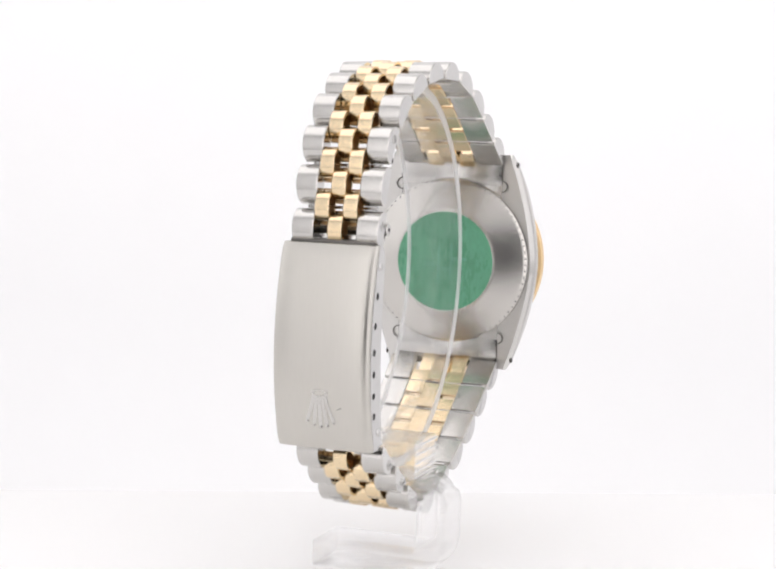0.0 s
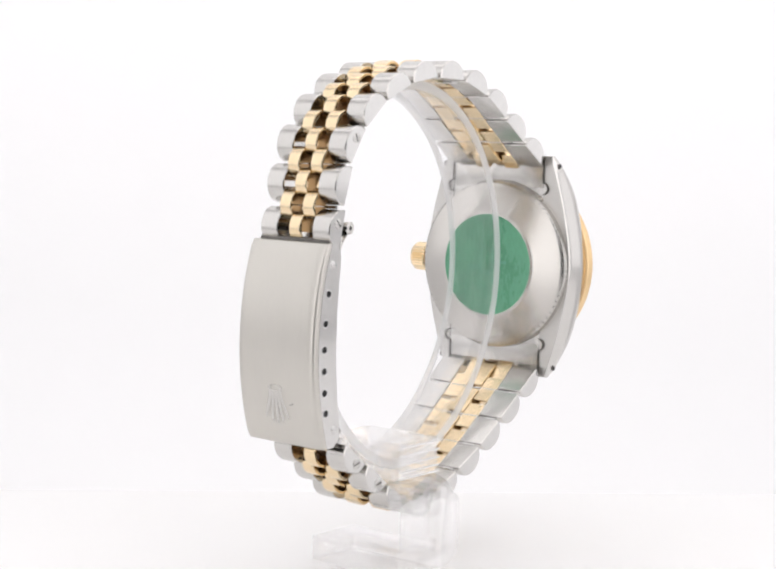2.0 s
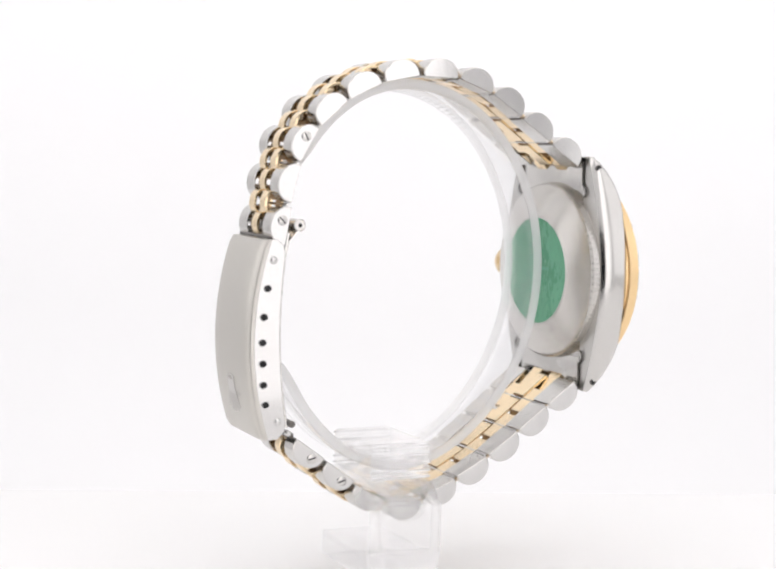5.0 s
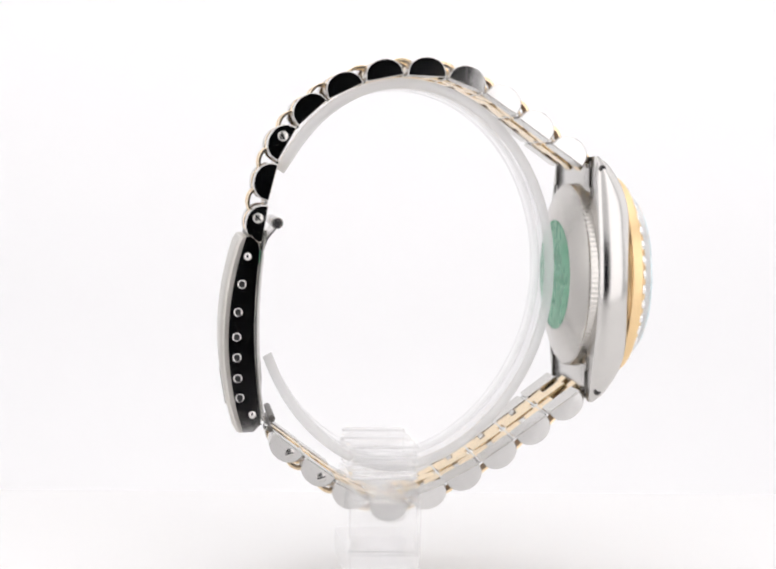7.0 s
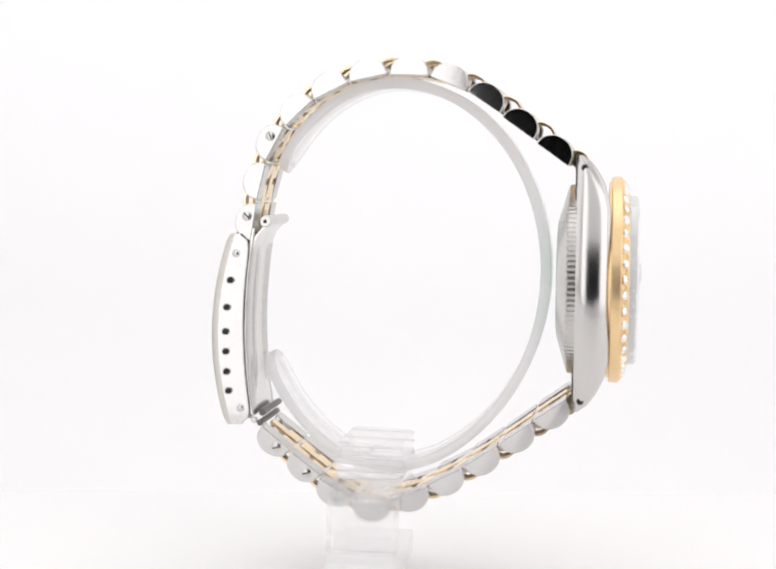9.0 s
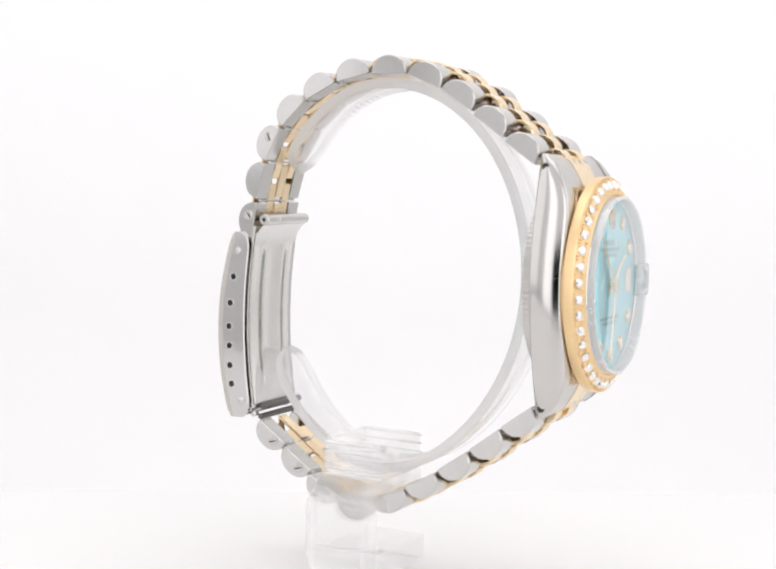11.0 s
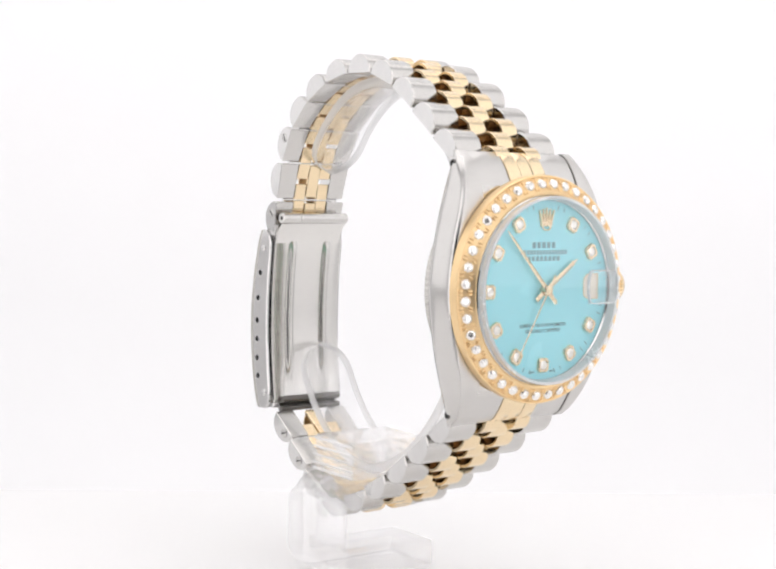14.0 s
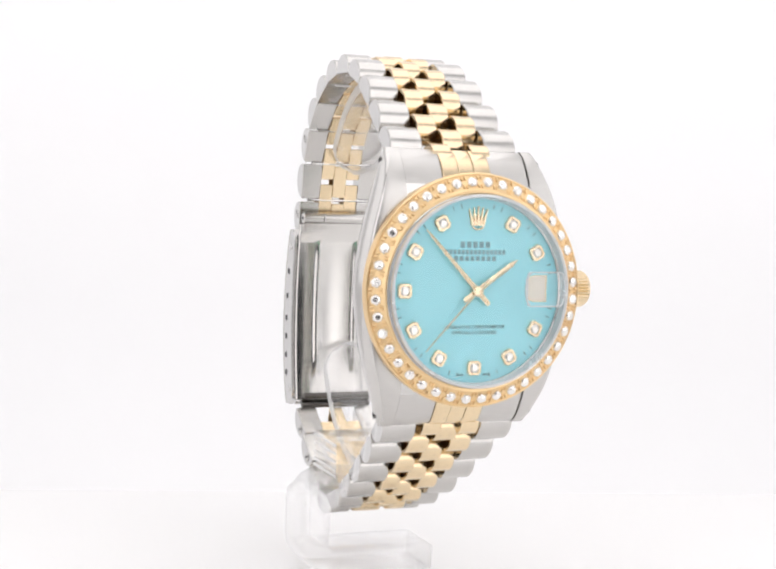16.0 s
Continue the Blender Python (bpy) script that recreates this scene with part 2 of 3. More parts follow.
def rounded_path(pts, radius, seg=5):
    """Polyline with rounded corners in a plane (lists of 2D points)."""
    out = [Vector(pts[0])]
    for a, b, c in zip(pts, pts[1:], pts[2:]):
        a, b, c = Vector(a), Vector(b), Vector(c)
        u, v = (a - b).normalized(), (c - b).normalized()
        p, q = b + u * radius, b + v * radius
        for k in range(seg + 1):
            t = k / seg
            out.append((1 - t) ** 2 * p + 2 * t * (1 - t) * b + t * t * q)
    return out + [Vector(pts[-1])]


def make_stand():
    # bent foot, column and arm: a thick C in the y-z plane
    z0 = FLOOR_Z / MM
    mid = rounded_path([(9.2, z0 + 2.3), (-12.6, z0 + 2.3), (-12.6, 3.4), (7.0, 3.4)], 4.0, 9)
    half = 2.3
    left, right = [], []
    for i, p in enumerate(mid):
        d = (mid[min(i + 1, len(mid) - 1)] - mid[max(i - 1, 0)]).normalized()
        n = Vector((-d.y, d.x))
        h = half if i < len(mid) * 0.62 else 1.5
        left.append(p + n * h)
        right.append(p - n * h)
    bm = bmesh.new()
    rings = []
    for x, inset in ((-5.7, 0.35), (-5.35, 0.0), (5.95, 0.0), (6.3, 0.35)):
        ring = []
        m = len(left)
        for i in range(m):
            w = (right[i] - left[i]).normalized() * inset
            ring.append((x, left[i].x + w.x, left[i].y + w.y))
        for i in range(m - 1, -1, -1):
            w = (left[i] - right[i]).normalized() * inset
            ring.append((x, right[i].x + w.x, right[i].y + w.y))
        rings.append(ring)
    loft(bm, rings)
    part("column", bm, ACRYLIC_BLOCK, stand, smooth=50).visible_shadow = False
    # ribbed block that carries the collar
    bm = bmesh.new()
    box(bm, -5.2, 6.2, -9.6, 6.4, 5.0, 11.6, 0.35)
    block = part("ribbed_block", bm, ACRYLIC_RIB, stand, smooth=20)
    block.visible_shadow = False
    # ribs along its two long sides
    for z in (5.3, 6.4, 7.8, 9.3, 10.8):
        for y in (-9.9, 6.4):
            bm = bmesh.new()
            box(bm, -5.35, 6.35, y, y + 0.3, z, z + 0.32, 0.08)
            part("rib", bm, ACRYLIC_EDGE, block).visible_shadow = False
    # open collar: a bent strip with rounded ends
    bm = bmesh.new()
    cx, cz, th = 2.5, 41.4, 1.8
    a0, a1, n = radians(149), radians(-151), 120
    rings = []
    for k in range(n + 1):
        a = a0 + (a1 - a0) * k / n
        ca, sa = math.cos(a), math.sin(a)
        # wider towards the case, fuller below
        fx = 28.0 if ca > 0 else (25.5 if sa > 0 else 25.5 - 1.9 * sa)
        rz = 33.8 if sa > 0 else 33.8 + 2.0 * sa ** 4
        d = min(k, n - k) / n * abs(a1 - a0) * 30
        w = 5.5 if d > 5.5 else max(0.8, math.sqrt(max(0.0, 5.5 ** 2 - (5.5 - d) ** 2)))
        # sheared sideways to fit the camera's view
        o = lambda e, y: (cx + (fx - e) * ca, y + 1.0 - 0.03 * (cx + fx * ca), cz + (rz - e) * sa)
        b = 0.25
        rings.append([o(b, -w), o(0, -w + b), o(0, w - b), o(b, w), o(th - b, w), o(th, w - b), o(th, -w + b), o(th - b, -w)])
    loft(bm, rings)
    # the polished edges and ends, whitened by haze for the light they pipe
    for k, f in enumerate(bm.faces):
        if k >= 8 * n or k % 8 not in (1, 5):
            f.material_index = 1
    part("collar", bm, [ACRYLIC, ACRYLIC_EDGE], stand, "clear bent collar strip with rounded ends", smooth=50).visible_shadow = False


make_stand()

# ---------------------------------------------------------------- the watch
watch = tagged(new("wristwatch"), "steel and gold wristwatch with a turquoise dial and gem-set bezel", "watch")
YC, ZC = -1.4, 41.4      # the dial's axis
# the head's small shift, turn and lean, placed to fit the camera's view
HEAD = (Matrix.Translation((0.03635, -0.002, 0.0414)) @ Matrix.Rotation(radians(0.5), 4, "Z") @ Matrix.Rotation(radians(-1.4), 4, "Y")
        @ Matrix.Translation((-0.036, 0.002, -0.0414)))


def link_profile(half, height, base=0.38, n=11):
    """Closed D: flat below, domed above, in (along, out)."""
    pts = [(half - 0.1, -base), (half, -base + 0.1)]
    for k in range(n):
        a = math.pi * k / (n - 1)
        pts.append((half * math.cos(a) ** 1 if abs(math.cos(a)) > 1e-9 else 0.0, height * math.sin(a) ** 0.9 if math.sin(a) > 1e-9 else 0.0))
    pts += [(-half, -base + 0.1), (-half + 0.1, -base)]
    return pts


def plate_profile(half, height, base=0.38, n=11):
    """Closed outline of a plate with a dome that is shorter than the plate."""
    h2, z1 = half * 0.86, 0.25
    pts = [(half - 0.1, -base), (half, -base + 0.1), (half - 0.05, z1 - 0.1)]
    for k in range(n):
        a = math.pi * k / (n - 1)
        pts.append((h2 * math.cos(a), z1 + (height - z1) * max(0.0, math.sin(a)) ** 0.8))
    return pts + [(-half + 0.05, z1 - 0.1), (-half, -base + 0.1), (-half + 0.1, -base)]


def link_mesh(name, half, height, width, mats, edge=0.22, plate=False, side=0, taper=0.0):
    bm = bmesh.new()
    prof = plate_profile(half, height) if plate else link_profile(half, height)
    rings = []
    for y, s in ((-width / 2, edge), (-width / 2 + edge * 0.7, 0), (width / 2 - edge * 0.7, 0), (width / 2, edge)):
        k = 1 - s / half
        rings.append([(u * k, y + (side * taper * u if y * side > 0 else 0.0), (v - height * 0.35) * (1 - s / height) + height * 0.35) for u, v in prof])
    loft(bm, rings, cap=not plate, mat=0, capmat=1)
    if plate:
        # hollow: an inner skin, joined to the outer one at both ends
        zc = (height - 0.38) / 2
        inner = [[(u * 0.83, y, zc + (v - zc) * 0.72) for u, v in prof] for y in (-width / 2, width / 2)]
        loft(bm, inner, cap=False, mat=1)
        for out, inn in ((rings[0], inner[0]), (rings[-1], inner[1])):
            a, b = [bm.verts.new(p) for p in out], [bm.verts.new(p) for p in inn]
            for i in range(len(a)):
                j = (i + 1) % len(a)
                bm.faces.new((a[i], a[j], b[j], b[i])).material_index = 0
        # flanks towards the gaps take the shade-darkened colour too
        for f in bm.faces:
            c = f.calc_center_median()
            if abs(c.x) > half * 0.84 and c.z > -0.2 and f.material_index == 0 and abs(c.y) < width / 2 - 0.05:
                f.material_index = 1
    return finish(bm, name, mats, 32)


def place(name, mesh, x, y, z, ang):
    ob = new(name, mesh)
    ob.parent = watch
    ob.matrix_basis = Matrix.Translation((x * MM, y * MM, z * MM)) @ Matrix.Rotation(-radians(ang), 4, "Y")
    return ob


# rows of the bracelet: place of the inner face's middle and slope, from the clasp over the top to the case ...
TOP_ROWS = [(-21.9, 49.23, 81.4), (-20.7, 56.41, 77.0), (-18.47, 63.09, 61.9), (-14.19, 68.67, 44.1), (-8.57, 72.64, 27.4),
            (-1.91, 75.12, 12.9), (5.26, 75.73, -0.1), (12.15, 74.5, -19.2), (18.44, 71.41, -32.3), (24.36, 67.22, -33.8), (30.3, 63.0, -33.8)]
# ... and from the case below to the clasp
LOW_ROWS = [(31.7, 19.5, -143.0), (26.01, 15.02, -142.0), (20.21, 10.61, -144.0), (14.2, 6.6, -150.5), (8.1, 3.2, -158.0),
            (1.33, 0.91, 177.6), (-5.38, 2.91, 152.1), (-10.94, 6.93, 144.8), (-16.54, 11.08, 144.3)]


def width_at(x):
    return 15.2 + (21.4 - 15.2) * min(1, max(0, (x + 20) / 52))


def centre_at(x):
    return -1.05 + (-1.65 + 1.05) * min(1, max(0, (x + 20) / 52))


def bracelet():
    def gold(name, x, z, ang, w, y, mats):
        place(name, link_mesh(name, 3.08, 3.0, w, mats, 0.14, True), x, y, z, ang)

    for rows, top in ((TOP_ROWS, True), (LOW_ROWS, False)):
        for i, (x, z, ang) in enumerate(rows):
            w, yc = width_at(x), centre_at(x)
            if not top:
                w, yc = w + 0.022 * max(0, x), yc + 0.011 * max(0, x)
            g = w * 0.165
            o = (w - 3 * g) / 2 - 0.05
            for side in (-1, 1):
                ob = place("outer_link", link_mesh("outer_link", 3.3, 2.95, o, (STEEL_SATIN, STEEL_POLISHED), side=side, taper=0.0437 if top else (-0.054 if i < 4 else 0.02)),
                           x, yc + side * (w / 2 - o / 2), z, ang)
                # split screws in the adjustable links
                if side == -1 and ((top and i in (0, 2)) or (not top and i in (7, 8))):
                    screw(ob, o, 0.9 if top else -1.1)
            gold("center_link", x, z, ang, g - 0.08, yc, (GOLD, GOLD_GAP_SHADE))
            # half-pitch links on both sides of the centre, between this row and the next
            nxt = rows[i + 1] if i + 1 < len(rows) else None
            if nxt is None:
                continue
            mx, mz = (x + nxt[0]) / 2, (z + nxt[1]) / 2
            d = Vector((nxt[0] - x, nxt[1] - z))
            a2 = math.degrees(math.atan2(d.y, d.x))
            # lift the half-pitch piece onto the arc
            lift = 0.2
            n = Vector((-d.y, d.x)).normalized() * lift
            for side in (-1, 1):
                gold("inner_link", mx + n.x, mz + n.y, a2, g - 0.08, yc + side * g, (GOLD, GOLD_GAP_SHADE))
            # hidden link pins, seen between the domes
            bm = bmesh.new()
            rod_y(bm, 0, 0.05, 0.28, -w / 2 + 1.4, w / 2 - 1.4, 8, 0.1)
            ob = part("link_pin", bm, STEEL_POLISHED, watch)
            ob.matrix_basis = Matrix.Translation((mx * MM, yc * MM, mz * MM)) @ Matrix.Rotation(-radians(a2), 4, "Y")


def screw(parent, o, along):
    bm = bmesh.new()
    y = -o / 2 - 0.06
    ring = lambda r, yy: [(along + r * math.cos(2 * math.pi * k / 16), yy, 0.95 + r * math.sin(2 * math.pi * k / 16)) for k in range(16)]
    loft(bm, [ring(0.9, y + 0.3), ring(0.9, y), ring(0.8, y - 0.05)])
    part("screw", bm, STEEL_SATIN, parent)
    bm = bmesh.new()
    c, s = math.cos(0.9), math.sin(0.9)
    pts = [(-0.72, -0.11), (0.72, -0.11), (0.72, 0.11), (-0.72, 0.11)]
    loft(bm, [[(along + u * c - v * s, yy, 0.95 + u * s + v * c) for u, v in pts] for yy in (y - 0.055, y + 0.1)])
    part("screw_slot", bm, HOLE_SHADE, parent)


bracelet()


# ---- clasp
def quad3(p, q, r):
    co = np.polyfit([p[0], q[0], r[0]], [p[1], q[1], r[1]], 2)
    return lambda z: float(np.polyval(co, z))


CL_OUT = quad3((47.9, -25.5), (32.2, -28.7), (14.6, -26.6))
CL_IN = quad3((47.9, -21.6), (32.3, -23.2), (14.6, -21.9))
CL_Y = -0.8


def clasp():
    cover = new("clasp")
    cover.parent = watch
    cover.matrix_basis = (Matrix.Translation((-0.0252, 0, 0.03891)) @ Matrix.Rotation(radians(-2.25), 4, "Y")
                          @ Matrix.Translation((0.02535, 0, -0.03988)))
    tagged(cover, "brushed steel folding clasp with adjustment holes")
    n = 28
    zs = [14.3 + (48.0 - 14.3) * k / n for k in range(n + 1)]
    hw = 8.4
    # cover plate with rolled edges
    bm = bmesh.new()
    rings = []
    for k, z in enumerate(zs):
        e = 0.35 if k in (0, n) else 0.0
        xo = CL_OUT(z) + e
        top = []
        for u in (-1, -0.995, -0.98, -0.95, -0.9, -0.8, -0.55, 0, 0.55, 0.8, 0.9, 0.95, 0.98, 0.995, 1):
            top.append((xo - 0.52 + 0.9 * (1 - math.sqrt(max(0.0, 1 - abs(u) ** 11))), hw * u, z))
        rings.append([(xo + 1.6, -hw + 0.1, z)] + top + [(xo + 1.6, hw - 0.1, z)])
    bm2 = [[(x, y + CL_Y, zz) for x, y, zz in r] for r in rings]
    loft(bm, bm2)
    part("cover", bm, STEEL_BRUSHED, cover, "satin brushed clasp cover")
    # side plates with rounded ends
    for side in (-1, 1):
        bm = bmesh.new()
        rings = []
        for k, z in enumerate(zs):
            t = min(k, n - k) / 3.0
            r = 0.0 if t >= 1 else (1 - math.sqrt(max(0, 1 - (1 - t) ** 2))) * 1.9
            x0, x1 = CL_OUT(z) + 1.0, CL_IN(z) - r
            y0, y1 = CL_Y + side * hw, CL_Y + side * (hw - 0.75)
            m = 0.14 * side
            rings.append([(x0, y0, z), (x1 - 0.15, y0, z), (x1, y0 - m, z), (x1, y1, z), (x0, y1, z)])
        loft(bm, rings)
        part("side_plate", bm, STEEL_POLISHED, cover, "polished clasp side")
        holes = [(-25.35, 39.88), (-26.07, 35.1), (-26.36, 30.83), (-26.36, 27.29), (-26.28, 23.7), (-25.96, 20.3)]
        for x, z in holes:
            y = CL_Y + side * (hw + 0.01)
            ring = lambda r, yy: [(x + r * math.cos(2 * math.pi * k / 14), yy, z + r * math.sin(2 * math.pi * k / 14)) for k in range(14)]
            bm = bmesh.new()
            loft(bm, [ring(0.76, y), ring(0.68, y + side * 0.03), ring(0.58, y + side * 0.005), ring(0.56, y - side * 0.5)], cap=False)
            part("hole_rim", bm, STEEL_POLISHED, cover)
            # black disc on the plate, painted for the hole's inner shade
            bm = bmesh.new()
            bm.faces.new([bm.verts.new(p) for p in ring(0.575, y + side * 0.012)])
            part("adjustment_hole", bm, HOLE_SHADE, cover, smooth=0)
        for x, z in ((-24.3, 44.6), (-23.85, 17.3)):
            bm = bmesh.new()
            y = CL_Y + side * hw
            rg = []
            for k in range(5):
                a = math.pi / 2 * k / 4
                r = 0.68 * math.cos(a) + 0.02
                rg.append([(x + r * math.cos(2 * math.pi * j / 14), y + side * 0.28 * math.sin(a), z + r * math.sin(2 * math.pi * j / 14)) for j in range(14)])
            loft(bm, rg)
            part("rivet", bm, STEEL_POLISHED, cover)
    # raised coronet mark: base ring, five ribs with small balls
    bm = bmesh.new()
    zb, zt = 24.0, 18.5
    rg = []
    for k in range(20):
        a = 2 * math.pi * k / 20
        ring = []
        for j in range(6):
            b = 2 * math.pi * j / 6
            rr = 1.0 + 0.22 * math.cos(b)
            z = zb + 0.52 * rr * math.sin(a)
            ring.append((CL_OUT(z) - 0.58 + 0.10 * math.sin(b), CL_Y + 1.25 * rr * math.cos(a), z))
        rg.append(ring)
    loft(bm, rg, closed=True)
    for k in range(5):
        f = (k - 2) / 2.0
        ya, yb = 1.0 * f, 2.3 * f
        ze = zt + 0.55 * f * f * 1.6
        rg = []
        for t in (0.0, 0.35, 0.7, 1.0):
            y, z = ya + (yb - ya) * t ** 1.3, zb - 0.35 + (ze - zb + 0.35) * t
            rg.append([(CL_OUT(z) - 0.57 + 0.09 * math.sin(b), CL_Y + y + 0.3 * math.cos(b), z) for b in [2 * math.pi * j / 6 for j in range(6)]])
        loft(bm, rg)
        sp = bmesh.ops.create_uvsphere(bm, u_segments=8, v_segments=6, radius=0.36)
        bmesh.ops.translate(bm, verts=sp["verts"], vec=(CL_OUT(ze) - 0.39, CL_Y + yb, ze - 0.2))
    part("crown_mark", bm, STEEL_SATIN, cover, "raised coronet mark")
    # small pits beside the mark, black dots painted for their shade
    bm = bmesh.new()
    for y, z in ((-4.25, 21.4), (-4.75, 21.6)):
        box(bm, CL_OUT(z) - 0.54, CL_OUT(z) - 0.37, y + CL_Y + 1.0, y + CL_Y + 1.28, z, z + 0.2)
    part("pit", bm, HOLE_SHADE, cover, smooth=0)
    # folded inner blades
    for off, w, z0, z1, nm in ((1.0, 7.5, 15.3, 49.3, "outer_blade"), (1.75, 7.7, 16.0, 49.0, "inner_blade")):
        bm = bmesh.new()
        rings = []
        m = 24
        for k in range(m + 1):
            z = z0 + (z1 - z0) * k / m
            x = CL_IN(z) - 1.2 + off
            ridge = 0.5 * min(1.0, max(0.0, min(k - 3, m - 2 - k) / 1.5)) if off > 1.5 else 0.0
            up = [(-w, -0.25), (-w * 0.96, 0)]
            for m0 in (-0.46 * w, 0.54 * w):
                up += [(m0 + 1.15 * q / 4, ridge * (0.5 + 0.5 * math.cos(math.pi * q / 4))) for q in range(-4, 5)]
            up += [(w * 0.96, 0), (w, -0.25)]
            rings.append([(x + v, CL_Y + u, z) for u, v in up] + [(x - 0.6, CL_Y + w, z), (x - 0.6, CL_Y - w, z)])
        loft(bm, rings)
        part(nm, bm, STEEL_BLADE, cover, "pressed steel blade inside the clasp", smooth=50)
    # hinge at the blade's top, bars at its foot
    bm = bmesh.new()
    rod_y(bm, -19.2, 50.2, 1.05, -8.6, -4.6, 20)
    rod_y(bm, -19.2, 50.2, 1.0, -4.5, 6.2, 20)
    part("hinge", bm, STEEL_SATIN, cover, "polished hinge barrel")
    # bent tongue from the barrel down to the blade
    bm = bmesh.new()
    loft(bm, [[(x, CL_Y - 7.4, z), (x, CL_Y + 7.0, z), (x - 0.5, CL_Y + 7.0, z - 0.12), (x - 0.5, CL_Y - 7.4, z - 0.12)]
              for x, z in ((-18.95, 49.6), (-19.5, 48.9), (-20.2, 48.2), (-20.8, 47.4), (-21.2, 46.4), (-21.55, 45.2))])
    part("hinge_tongue", bm, STEEL_BLADE, cover)
    bm = bmesh.new()
    rod_y(bm, -19.2, 50.2, 0.35, -8.65, -8.5, 12, 0.05)
    part("hinge_hole", bm, HOLE_SHADE, cover)
    bm = bmesh.new()
    rod_y(bm, -20.4, 16.2, 0.6, CL_Y - 6.6, CL_Y + 6.6, 14)
    rod_y(bm, -20.8, 14.4, 0.55, CL_Y - 6.9, CL_Y + 6.9, 14)
    part("hinge_bar", bm, STEEL_DARK, cover)
    bm = bmesh.new()
    box(bm, -24.4, -21.7, CL_Y - 7.5, CL_Y + 7.5, 47.3, 48.6, 0.2)
    part("end_bar", bm, STEEL_DARK, cover)
    bm = bmesh.new()
    rod_y(bm, -21.6, 15.0, 0.5, CL_Y - 8.1, CL_Y - 6.6, 12)
    part("spring_bar", bm, STEEL_POLISHED, cover)


clasp()


# ---- case
def half_width(z):
    """Half the case's width at a height from the axis: a barrel that narrows into the lugs."""
    t = abs(z) / 21.4
    return 17.1 - 4.8 * t ** 1.65


def front_x(z):
    t = max(0.0, (abs(z) - 11.0) / 10.4)
    return 40.1 - 4.2 * min(1, t) ** 2.2


